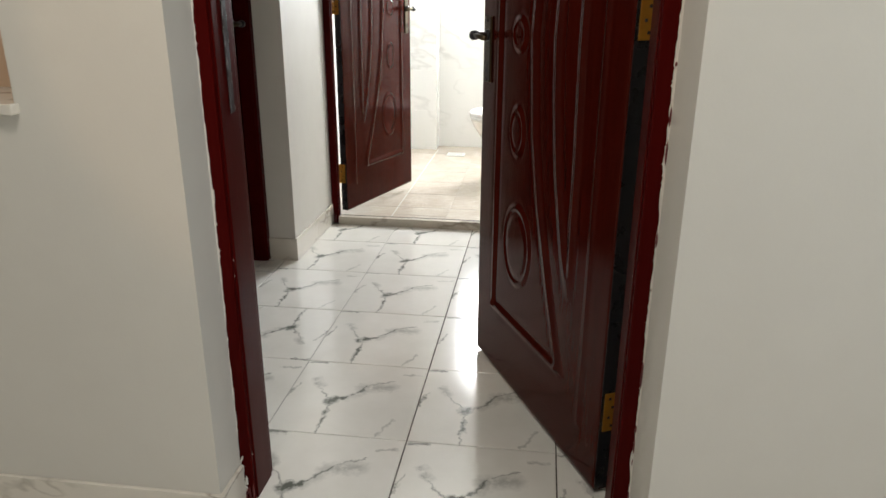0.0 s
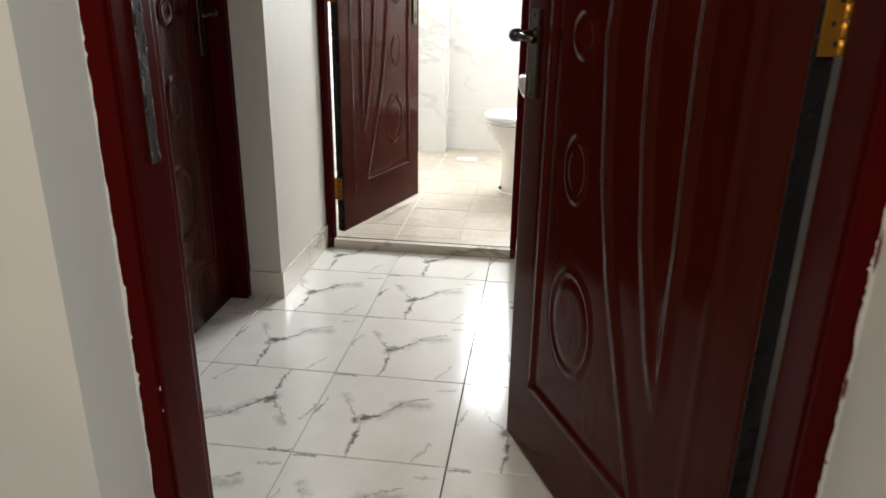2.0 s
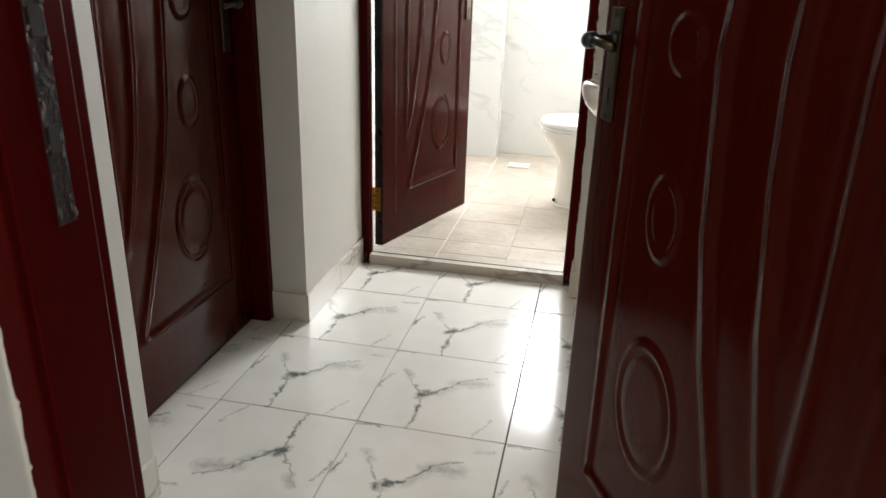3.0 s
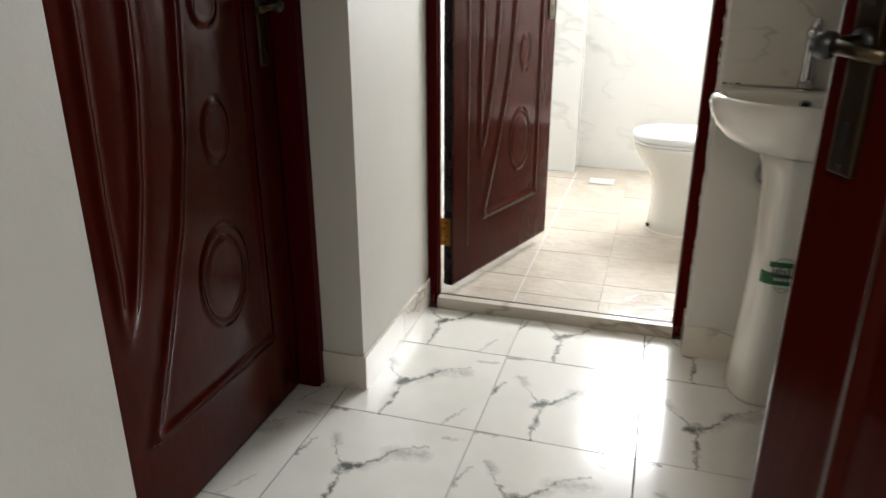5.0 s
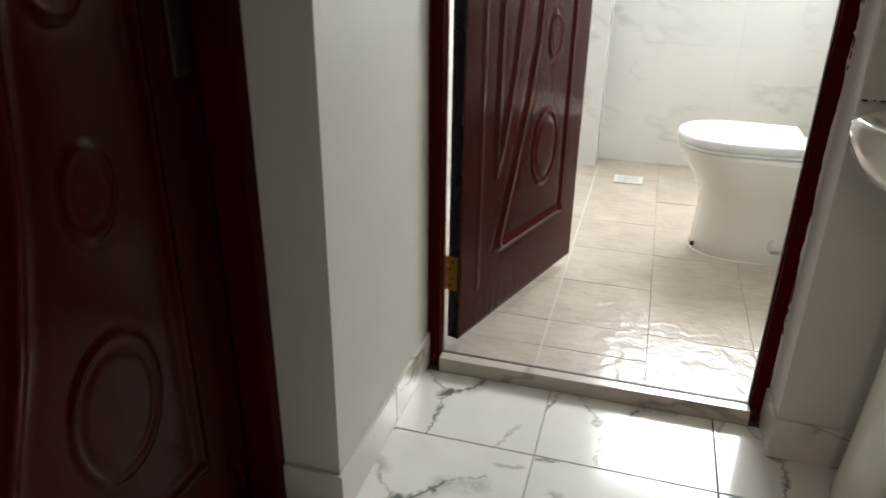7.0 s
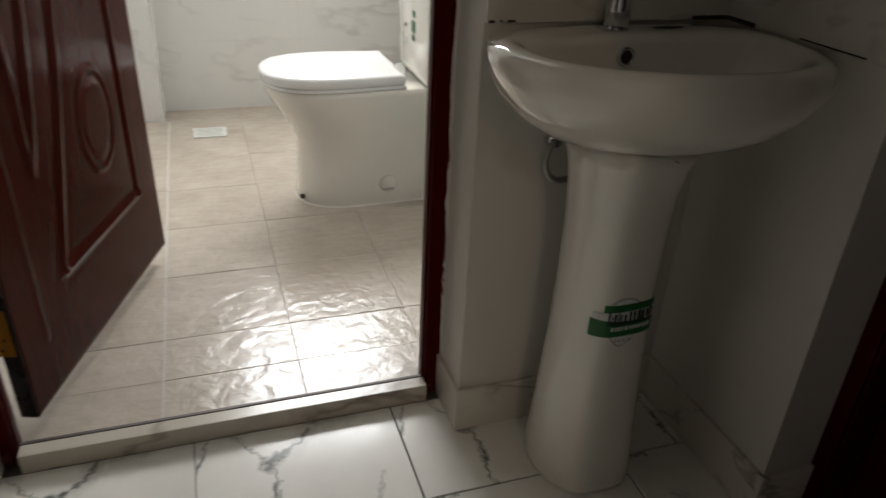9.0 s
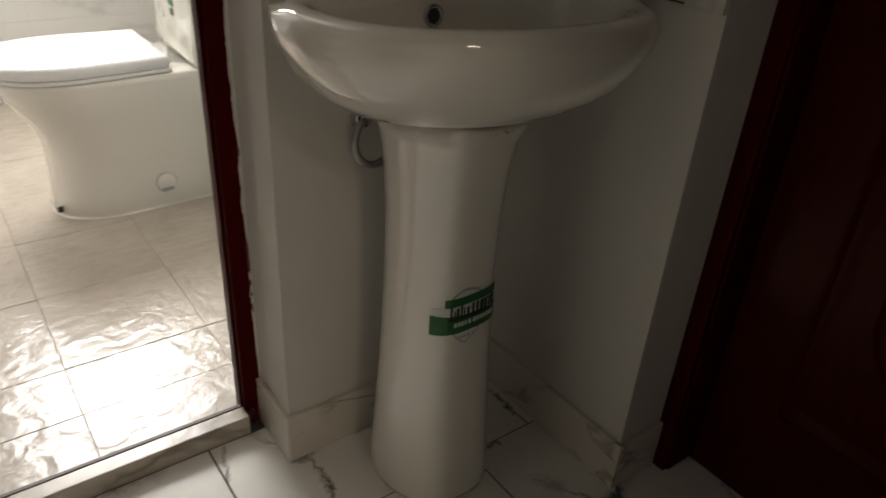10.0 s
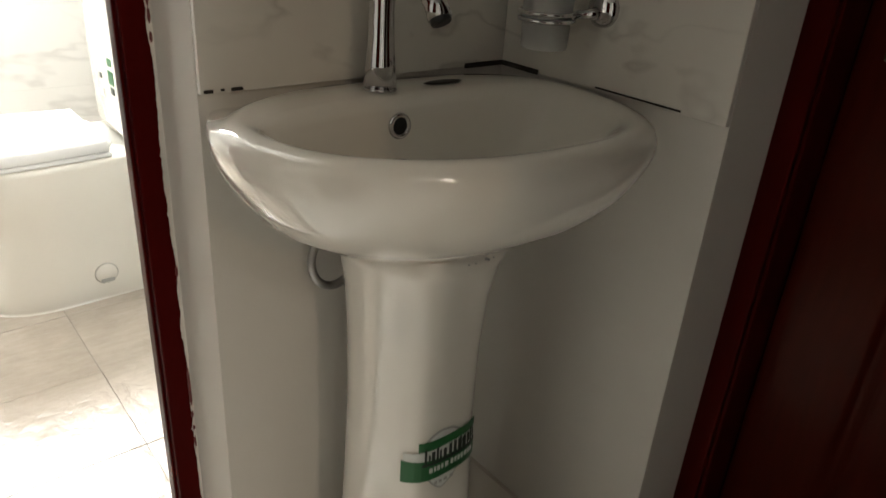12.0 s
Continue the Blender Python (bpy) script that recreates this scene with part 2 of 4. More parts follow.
def merge(bm, other):
    tmp = bpy.data.meshes.new("tmp")
    other.to_mesh(tmp)
    other.free()
    bm.from_mesh(tmp)
    bpy.data.meshes.remove(tmp)
    return bm


def rings(loops, cap_start=True, cap_end=True, closed=True):
    """A skin over loops of points, each loop a list of the same length."""
    bm = bmesh.new()
    rows = [[bm.verts.new(p) for p in loop] for loop in loops]
    count = len(rows[0])
    for a, b in zip(rows, rows[1:]):
        for i in range(count if closed else count - 1):
            j = (i + 1) % count
            bm.faces.new((a[i], a[j], b[j], b[i]))
    if cap_start:
        bm.faces.new(rows[0][::-1])
    if cap_end:
        bm.faces.new(rows[-1])
    bmesh.ops.recalc_face_normals(bm, faces=bm.faces[:])
    return bm


def tube(points, radius, sides=14, squash=1.0, cap=True):
    """A round bar along points; radius may be a number or one per point."""
    pts = [Vector(p) for p in points]
    radii = radius if isinstance(radius, (list, tuple)) else [radius] * len(pts)
    loops = []
    side = None
    for i, p in enumerate(pts):
        ahead = (pts[min(i + 1, len(pts) - 1)] - pts[max(i - 1, 0)]).normalized()
        if side is None:
            side = ahead.cross(Vector((0, 0, 1)) if abs(ahead.z) < 0.9 else Vector((1, 0, 0))).normalized()
        else:
            side = (side - ahead * side.dot(ahead)).normalized()
        up = ahead.cross(side)
        loops.append([p + radii[i] * (math.cos(a) * side + squash * math.sin(a) * up) for a in (2 * math.pi * k / sides for k in range(sides))])
    return rings(loops, cap, cap)


def lathe(profile, x, y, sides=40, cap=(True, True)):
    return rings([[(x + r * math.cos(a), y + r * math.sin(a), z) for a in (2 * math.pi * k / sides for k in range(sides))] for r, z in profile], *cap)


def structure(name, bm, material, label, smooth=False):
    return tagged(link_mesh(name, bm, material, smooth=smooth), label, kind="structure")


def thing(name, m, label, category, group=""):
    ob = new(name)
    ob.matrix_world = m
    return tagged(ob, label, category, group)


# ---- plan ----
XL, XR = -0.747, 0.567            # hall's long walls
YF, YB = -0.80, -0.575            # front wall, room side and hall side
D1X0, D1X1 = -0.340, 0.566        # plaster opening of the first doorway
D2Y0, D2Y1 = 0.02, 0.907          # recess of the door in the hall's left wall
D4Y0, D4Y1 = 0.115, 1.003         # recess of the door in the hall's right wall
D3X0, D3X1 = -0.747, 0.118        # doorway to the bathroom
YD, YW, YI = 1.487, 1.366, 1.60   # its frame's front, the wall beside it, the bathroom side
HEAD, TOP = 2.10, 2.62            # door heads, ceiling
BX0, BX1, BY1 = -0.98, 0.60, 3.60  # bathroom
FX0, FX1, FY0 = -2.2, 2.2, -4.2   # front room

# ---- structure ----
walls = [
    # front wall round the first doorway, with the hatch
    ("wall_front_east", [(D1X1, FX1, YF, YB, 0, TOP)]),
    ("wall_front_west", [(-0.655, D1X0, YF, YB, 0, TOP), (-1.55, -0.655, YF, YB, 0, 0.925), (-1.55, -0.655, YF, YB, 1.95, TOP), (FX0, -1.55, YF, YB, 0, TOP)]),
    ("wall_front_lintel", [(D1X0, D1X1, YF, YB, HEAD, TOP)]),
    # hall, left side
    ("wall_hall_west", [(-1.02, XL, YB, D2Y0, 0, TOP), (-1.02, XL, D2Y0, D2Y1, HEAD, TOP)]),
    ("wall_hall_pillar", [(-1.02, XL, D2Y1, YI, 0, TOP)]),
    # hall, right side
    ("wall_hall_east", [(XR, 0.84, YB, D4Y0, 0, TOP), (XR, 0.84, D4Y0, D4Y1, HEAD, TOP), (XR, 0.84, D4Y1, YI, 0, TOP)]),
    # wall with the bathroom door
    ("wall_basin", [(D3X1, XR, YW, YI, 0, TOP)]),
    ("wall_bath_lintel", [(D3X0, D3X1, YW, YI, HEAD, TOP)]),
    # front room
    ("wall_room_south", [(FX0, FX1, FY0 - 0.2, FY0, 0, TOP)]),
    ("wall_room_west", [(FX0 - 0.2, FX0, FY0 - 0.2, YB, 0, TOP)]),
    ("wall_room_east", [(FX1, FX1 + 0.2, FY0 - 0.2, FILL_WIN[0], 0, TOP), (FX1, FX1 + 0.2, FILL_WIN[1], YB, 0, TOP),
                        (FX1, FX1 + 0.2, FILL_WIN[0], FILL_WIN[1], 0, FILL_WIN[2]), (FX1, FX1 + 0.2, FILL_WIN[0], FILL_WIN[1], FILL_WIN[3], TOP)]),
]
for wall_name, boxes in walls:
    bm = bmesh.new()
    for b in boxes:
        box(*b, bm=bm)
    structure(wall_name, bm, wall_paint, "white painted plaster wall with faint unevenness")

bath_walls = [
    ("wall_bath_north", [(BX0 - 0.2, BATH_WIN[0], BY1, BY1 + 0.2, 0, TOP), (BATH_WIN[1], BX1 + 0.2, BY1, BY1 + 0.2, 0, TOP),
                         (BATH_WIN[0], BATH_WIN[1], BY1, BY1 + 0.2, 0, BATH_WIN[2]), (BATH_WIN[0], BATH_WIN[1], BY1, BY1 + 0.2, BATH_WIN[3], TOP)]),
    ("wall_bath_west", [(BX0 - 0.2, BX0, YI, BY1, 0, TOP)]),
    ("wall_bath_east", [(BX1, BX1 + 0.2, YI, BY1, 0, TOP)]),
    ("wall_bath_chase", [(BX0, -0.475, 3.46, BY1, 0, TOP)]),
    ("wall_bath_south", [(BX0, XL, YI, YI + 0.01, 0, TOP), (D3X1, BX1, YI, YI + 0.01, 0, TOP), (XL, D3X1, YI, YI + 0.01, HEAD, TOP)]),
]
for wall_name, boxes in bath_walls:
    bm = bmesh.new()
    for b in boxes:
        box(*b, bm=bm)
    structure(wall_name, bm, bath_wall_tile, "white marble tiled bathroom wall with pale grey veins")

structure("ceiling", box(FX0 - 0.2, FX1 + 0.2, FY0 - 0.2, BY1 + 0.2, TOP, TOP + 0.12), ceiling_paint, "plain white painted ceiling")
structure("floor", merge(box(FX0 - 0.2, FX1 + 0.2, FY0 - 0.2, YB, -0.16, -0.0035), box(-1.18, 0.84, YB, BY1 + 0.2, -0.16, -0.0035)), grout_dark, "grey grout bed under the floor tiles")
# the hatch beside the doorway: a tiled niche
structure("wall_hatch_back", box(-1.55, -0.655, -0.578, -0.52, 0.9, 2.0), peach_tile, "peach tiled wall seen through the hatch")
structure("window_sill", box(-1.55, -0.648, YF - 0.02, -0.58, 0.925, 0.945, 0.003), skirt_tile, "pale marble sill of the wall hatch")

# skirting: strips of floor tile along the foot of the walls

def skirting(x0, x1, y0, y1):
    bm = box(x0, x1, y0, y1, 0.0, 0.102, 0.0015)
    return structure("baseboard", bm, skirt_tile, "marble tile skirting with grey veins along the wall")


SK = 0.009
for s in ((-0.95, D1X0 + SK, YF - SK, YF), (-1.75, -0.952, YF - SK, YF), (D1X1 - SK, 1.3, YF - SK, YF), (D1X0, D1X0 + SK, YF, -0.695), (D1X1 - SK, D1X1, YF, -0.695),
          (XL, XL + SK, YB, D2Y0 - SK), (-0.868, XL + SK, D2Y0 - SK, D2Y0), (-0.868, XL + SK, D2Y1 - SK, D2Y1), (XL, XL + SK, D2Y1, 1.215), (XL, XL + SK, 1.217, YD),
          (D3X1 - SK, D3X1, YW - SK, YD), (D3X1, 0.40, YW - SK, YW), (0.402, XR - SK, YW - SK, YW), (XR - SK, XR, D4Y1 - SK, YW), (XR, 0.672, D4Y1 - SK, D4Y1),
          (XR - SK, XR, YB, D4Y0 - 0.01)):
    skirting(*s)

# threshold to the bathroom, with a thin dark metal trim
structure("threshold", box(-0.706, 0.082, 1.464, 1.496, -0.003, 0.040, 0.002), threshold_stone, "marble tile threshold of the bathroom door")
structure("trim", box(-0.706, 0.082, 1.4962, 1.5040, 0.0008, 0.0414, 0.0008), worn_grey, "thin dark metal edge trim on the threshold")

# ---- doors ----
DESIGN_W = 0.84


def door_relief(u, z):
    """Pressed pattern of the leaf: height over its flat face at u from the hinge, z over its foot."""
    u = u / DOOR_W * DESIGN_W
    zz = np.where(z > 1.03, 2.06 - z, z)          # the pattern is mirrored at mid height
    h = np.zeros_like(u)

    def bead(d, wide, high):
        return high * np.exp(-(d / wide) ** 2) - 0.12 * high * (np.exp(-((d - 2.0 * wide) / wide) ** 2) + np.exp(-((d + 2.0 * wide) / wide) ** 2))

    # long curve from the panel's foot up the middle, the two sides of the blade
    c1 = np.interp(zz, (0.20, 0.40, 0.61, 0.78, 1.03), (0.225, 0.312, 0.395, 0.440, 0.470))
    slope = np.interp(zz, (0.20, 0.61, 1.03), (0.88, 0.95, 1.0))
    on = (zz > 0.21)
    h += on * bead((u - c1) * slope, 0.015, 0.0052)
    blade_r = np.interp(zz, (0.42, 0.56, 0.71, 0.89, 1.03), (0.205, 0.25, 0.292, 0.322, 0.332))
    blade_l = np.interp(zz, (0.42, 0.56, 0.73, 1.03), (0.200, 0.200, 0.198, 0.207))
    inside = np.clip((zz - 0.42) / 0.10, 0, 1)
    h += inside * (bead(u - blade_r, 0.0135, 0.0046) + bead(u - blade_l, 0.0125, 0.0044))
    # panel's upright near the latch and its foot
    right = np.where(zz > 0.205, bead(u - 0.702, 0.0095, 0.0040), 0)
    foot = np.where((u > 0.232) & (u < 0.709), bead(zz - 0.212, 0.0095, 0.0046), 0)
    h += right + foot
    field = np.clip((u - c1) / 0.012, 0, 1) * np.clip((0.702 - u) / 0.012, 0, 1) * np.clip((zz - 0.212) / 0.012, 0, 1)
    h -= 0.0025 * field
    left = np.where(zz > 0.12, bead(u - 0.105, 0.010, 0.0014), 0)
    h += left
    # ovals
    for ou, oz, ru, rz in ((0.538, 0.452, 0.090, 0.112), (0.563, 0.775, 0.044, 0.060), (0.568, 1.03, 0.040, 0.036)):
        q = np.sqrt(((u - ou) / ru) ** 2 + ((zz - oz) / rz) ** 2)
        d = (q - 1) * (ru + rz) / 2
        h += bead(d, 0.0060, 0.0044)
        h += 0.003 * np.clip(1 - q, 0, 0.3) / 0.3
    return h


DOOR_W, DOOR_H, DOOR_T = 0.80, 2.04, 0.036


def leaf_mesh(width):
    """Both pressed faces and the edges of a door leaf, hinge side at x = 0."""
    global DOOR_W
    DOOR_W = width
    us = np.linspace(0, width, 161)
    zs = np.concatenate([np.linspace(0, 1.25, 190), np.linspace(1.25, DOOR_H, 60)[1:]])
    uu, zz = np.meshgrid(us, zs)
    edge = np.clip(np.minimum.reduce([uu, width - uu, zz, DOOR_H - zz]) / 0.004, 0, 1)
    hh = 1.1 * door_relief(uu, zz) * np.clip(np.minimum(uu, width - uu) / 0.02, 0, 1) - 0.002 * (1 - edge)
    n_u, n_z = len(us), len(zs)
    front = np.stack([uu, -(DOOR_T / 2 + hh), zz], -1).reshape(-1, 3)
    back = np.stack([uu, DOOR_T / 2 + hh, zz], -1).reshape(-1, 3)
    idx = np.arange(n_u * n_z).reshape(n_z, n_u)
    a, b, c, d = idx[:-1, :-1].ravel(), idx[:-1, 1:].ravel(), idx[1:, 1:].ravel(), idx[1:, :-1].ravel()
    faces = np.stack([a, b, c, d], -1).tolist() + (np.stack([a, d, c, b], -1) + n_u * n_z).tolist()
    ring = list(idx[0, :]) + list(idx[1:, -1]) + list(idx[-1, -2::-1]) + list(idx[-2:0:-1, 0])
    off = n_u * n_z
    rim = [(int(p), int(p) + off, int(q) + off, int(q)) for p, q in zip(ring, ring[1:] + ring[:1])]
    me = bpy.data.meshes.new("leaf")
    me.from_pydata(np.concatenate([front, back]).tolist(), [], faces + rim)
    me.materials.append(door_wood)
    me.update()
    smooth = np.ones(len(me.polygons), dtype=bool)
    smooth[len(faces):] = False
    me.polygons.foreach_set("use_smooth", smooth)
    return me


def lever_set(parent, w, side):
    """Lock plate with a lever on one face (side is -1 or 1)."""
    x, y = w - 0.052, side * (DOOR_T / 2)
    out = side
    bm = bmesh.new()
    y0, y1 = sorted((y, y + out * 0.007))
    box(x - 0.019, x + 0.019, y0, y1, 0.885, 1.070, 0.003, bm)
    plate = part("lock_plate", bm, dull_steel, parent, "dull bronzed lock plate", False)
    y2, y3 = sorted((y + out * 0.0072, y + out * 0.0085))
    part("keyhole", box(x - 0.0035, x + 0.0035, y2, y3, 0.915, 0.94, 0.0006), black_plastic, plate)
    for sz in (0.893, 1.058):
        part("screw", box(x - 0.004, x + 0.004, y2, y3, sz - 0.004, sz + 0.004, 0.001), dirt_and_shade, plate)
    neck = tube([(x, y + out * 0.007, 1.018), (x, y + out * 0.040, 1.018), (x - 0.010, y + out * 0.050, 1.018), (x - 0.045, y + out * 0.052, 1.017), (x - 0.082, y + out * 0.047, 1.014)],
                [0.010, 0.0080, 0.0080, 0.0068, 0.0078], 14)
    lever = part("lever", neck, dull_steel, parent, "short curved bronzed door lever", True)
    elbow = tube([(x + 0.006, y + out * 0.036, 1.018), (x + 0.002, y + out * 0.044, 1.018), (x - 0.006, y + out * 0.053, 1.018), (x - 0.018, y + out * 0.056, 1.018)], [0.0100, 0.0138, 0.0138, 0.0090], 16)
    part("elbow_cap", elbow, black_plastic, lever, "black rounded elbow of the lever", True)
    collar = tube([(x, y + out * 0.006, 1.018), (x, y + out * 0.014, 1.018)], [0.017, 0.015], 20)
    part("collar", collar, black_plastic, lever, "", True)


leaf_cache = {}


def door(name, m, width, label, hinge_zs=(0.215, 1.095, 1.83), hinge_side=-1, levers=(-1, 1)):
    """A hung leaf, its hinge line at the local origin."""
    ob = tagged(thing(name, m, label, "door"), kind="structure")
    if width not in leaf_cache:
        leaf_cache[width] = leaf_mesh(width)
    leaf = new("leaf", leaf_cache[width])
    leaf.parent = ob
    part("edge_band", box(-0.0012, 0.0, -DOOR_T / 2 + 0.001, DOOR_T / 2 - 0.001, 0.002, DOOR_H - 0.002), black_plastic, ob, "black hinge edge of the leaf")
    for side in levers:
        lever_set(ob, width, side)
    for hz in hinge_zs:
        edge_hinge(ob, hinge_side, hz)
    part("latch_plate", box(width - 0.0005, width + 0.0012, -0.011, 0.011, 0.90, 1.09, 0.0004), dull_steel, ob)
    return ob


def edge_hinge(parent, side, z):
    """Butt hinge let into the leaf's hinge edge, its barrel on the side named."""
    y = side * (DOOR_T / 2 + 0.004)
    flap = bmesh.new()
    y0, y1 = sorted((side * (DOOR_T / 2 + 0.002), -side * DOOR_T / 2 * 0.55))
    box(-0.0042, -0.0014, y0, y1, z - 0.05, z + 0.05, 0.0004, flap)
    ob = part("hinge", flap, brass, parent, "yellow brass butt hinge with dark screws")
    for k in range(5):
        part("barrel", lathe([(0.0056, z - 0.05 + 0.02 * k + 0.0006), (0.0056, z - 0.05 + 0.02 * k + 0.0194)], -0.003, y, 14), brass, ob, "", True)
    for k, dz in enumerate((-0.036, -0.013, 0.013, 0.036)):
        cy = side * (0.003 if k % 2 else 0.011)
        part("screw", box(-0.0050, -0.0042, cy - 0.003, cy + 0.003, z + dz - 0.003, z + dz + 0.003, 0.0003), dirt_and_shade, ob)


def frame_around(name, x0, x1, y0, y1, label, m=None, stop=0.004, drips=True):
    """Door frame in a local x-y plan: two jambs and a head with a rebate."""
    ob = tagged(thing(name, m or Matrix(), label, "door frame"), kind="structure")
    wide = 0.034
    depth = y1 - y0
    for part_name, a, b in (("jamb", x0, x0 + wide), ("jamb", x1 - wide, x1)):
        bm = bmesh.new()
        sign = 1 if part_name and a == x0 else -1
        box(a, b, y0, y1, 0.0, HEAD, 0.003, bm)
        sx0, sx1 = (b - 0.001, b + stop) if sign > 0 else (a - stop, a + 0.001)
        box(sx0, sx1, y0 + 0.010, y1 - 0.018, 0.0, HEAD - wide, 0.003, bm)
        part("jamb", bm, frame_wood, ob)
    part("head", box(x0 + wide, x1 - wide, y0, y1, HEAD - wide, HEAD, 0.003), frame_wood, ob)
    # uneven brush edge where the red paint has run onto the plaster
    rnd = random.Random(hash_name(name))
    for side, x in ((1, x0), (-1, x1)) if drips else ():
        for k in range(26):
            zc = rnd.uniform(0.02, 1.5)
            long = rnd.uniform(0.006, 0.035)
            out = rnd.uniform(0.001, 0.0045)
            blob = bmesh.new()
            bmesh.ops.create_icosphere(blob, subdivisions=1, radius=1)
            blob.transform(Matrix.Translation((x + side * 0.002, y0 - out * 0.4, zc)) @ Matrix.Diagonal((0.0022, out * 0.6, long * 0.8, 1)))
            part("paint_drip", blob, red_drip, ob, "", True)
    return ob


def hash_name(text):
    return sum((i + 1) * ord(c) for i, c in enumerate(text))


# first doorway: frame set in the thick front wall, leaf swung into the hall
frame_around("door_frame_1", D1X0 - 0.006, D1X1 - 0.018, -0.69, YB + 0.002, "dark red painted door frame with ragged paint edges")
d1_angle = math.degrees(math.atan2(0.147 + 0.555, 0.146 - 0.485))
door("door_1", pose(0.502, -0.546, 0.012, 0, 0, d1_angle), 0.80, "open dark mahogany door with pressed ovals and curves", hinge_side=-1)
# bathroom door
frame_around("door_frame_3", -0.746, 0.117, YD, 1.535, "dark red painted frame of the bathroom door")
d3_angle = math.degrees(math.atan2(2.244 - 1.562, -0.45 + 0.675))
door("door_3", pose(-0.697, 1.5675, 0.045, 0, 0, d3_angle), 0.718, "open glossy mahogany bathroom door with pressed ovals", hinge_side=1, hinge_zs=(0.20, 1.05, 1.80))
# closed doors in the hall's long walls
frame_around("door_frame_2", D2Y0 - 0.002, D2Y1 + 0.002, 0.868, 0.97, "dark red painted frame in the hall wall", pose(0, 0, 0, 0, 0, 90), drips=False)
door("door_2", pose(-0.945, D2Y0 + 0.034, 0.008, 0, 0, 90), 0.815, "closed dark mahogany door with pressed ovals and curves", hinge_side=1)
frame_around("door_frame_4", -D4Y1 - 0.002, -D4Y0 + 0.002, 0.672, 0.77, "dark red painted frame beside the basin", pose(0, 0, 0, 0, 0, -90), drips=False)
door("door_4", pose(0.755, D4Y0 + 0.034, 0.008, 0, 0, 90), 0.815, "closed dark mahogany door beside the basin", hinge_side=-1)
structure("wall_behind_door_2", box(-1.03, -1.0, D2Y0 - 0.1, D2Y1 + 0.1, 0, HEAD + 0.1), wall_paint, "plain wall closing the room behind the door")
structure("wall_behind_door_4", box(0.80, 0.83, D4Y0 + 0.001, D4Y1 - 0.001, 0, HEAD), wall_paint, "plain wall closing the room behind the door")
# the plaster of the first doorway's east reveal runs slanting up to the frame
reveal = bmesh.new()
foot = [reveal.verts.new(v) for v in ((D1X1, YF + 0.001, 0), (D1X1 - 0.0178, -0.6895, 0), (D1X1 - 0.0178, YB - 0.001, 0), (D1X1, YB - 0.001, 0))]
for v in bmesh.ops.extrude_face_region(reveal, geom=[reveal.faces.new(foot)])["geom"]:
    if isinstance(v, bmesh.types.BMVert):
        v.co.z = HEAD
bmesh.ops.recalc_face_normals(reveal, faces=reveal.faces[:])
structure("wall_reveal", reveal, wall_paint, "white plaster reveal slanting up to the door frame")
# chrome strike on the first frame
strike = thing("strike_plate", pose(D1X0 + 0.0325, -0.628, 1.03), "scuffed chrome strike plate on the door frame", "strike plate")
part("plate", box(0, 0.0016, -0.011, 0.011, -0.12, 0.12, 0.0005), worn_steel, strike)
for dz in (-0.045, 0.05):
    part("slot", box(0.0016, 0.0022, -0.006, 0.006, dz - 0.012, dz + 0.012, 0.0002), dirt_and_shade, strike)

# brush marks: white plaster dabs over the red edge, bare chips, red runs at the foot
rnd = random.Random(11)
for fname, x, y, face in (("door_frame_1", D1X0 - 0.004, -0.6915, 1), ("door_frame_1", D1X1 - 0.016, -0.6915, -1), ("door_frame_3", 0.119, YD - 0.0015, -1)):
    bm = bmesh.new()
    steps = 330
    lip, level = [], 0.0
    for k in range(steps + 1):
        level += rnd.uniform(-0.0009, 0.0009) - 0.10 * (level - 0.006)
        lip.append(max(0.0035, level + (rnd.uniform(0.0, 0.0028) if rnd.random() < 0.10 else 0.0)))
    rows = [[bm.verts.new((x + face * d, yy, 0.105 + 1.45 * k / steps)) for k, d in enumerate(lip)] for yy in (y, y + 0.0012)]
    base = [[bm.verts.new((x, yy, 0.105 + 1.45 * k / steps)) for k in range(steps + 1)] for yy in (y, y + 0.0012)]
    for k in range(steps):
        bm.faces.new((rows[0][k], rows[0][k + 1], base[0][k + 1], base[0][k]))
        bm.faces.new((rows[0][k], rows[1][k], rows[1][k + 1], rows[0][k + 1]))
    bmesh.ops.recalc_face_normals(bm, faces=bm.faces[:])
    part("plaster_lip", bm, wall_paint, bpy.data.objects[fname], "ragged plaster lip over the frame's edge")
for k in range(14):
    chip = bmesh.new()
    bmesh.ops.create_icosphere(chip, subdivisions=1, radius=1)
    chip.transform(Matrix.Translation((D1X0 + 0.0285, rnd.uniform(-0.685, -0.66), rnd.uniform(0.1, 1.0))) @ Matrix.Diagonal((0.0006, rnd.uniform(0.0008, 0.002), rnd.uniform(0.001, 0.004), 1)))
    part("paint_chip", chip, wall_paint, bpy.data.objects["door_frame_1"])
for fname, x, y in (("door_frame_1", D1X0 + 0.012, -0.693), ("door_frame_1", D1X1 - 0.03, -0.693), ("door_frame_3", 0.10, YD - 0.003), ("door_frame_3", -0.73, YD - 0.003)):
    for k in range(10):
        run = bmesh.new()
        bmesh.ops.create_icosphere(run, subdivisions=1, radius=1)
        run.transform(Matrix.Translation((x + rnd.uniform(-0.016, 0.016), y, rnd.uniform(0.004, 0.03))) @ Matrix.Diagonal((rnd.uniform(0.001, 0.003), 0.003, rnd.uniform(0.008, 0.026), 1)))
        part("paint_run", run, red_drip, bpy.data.objects[fname], "", True)
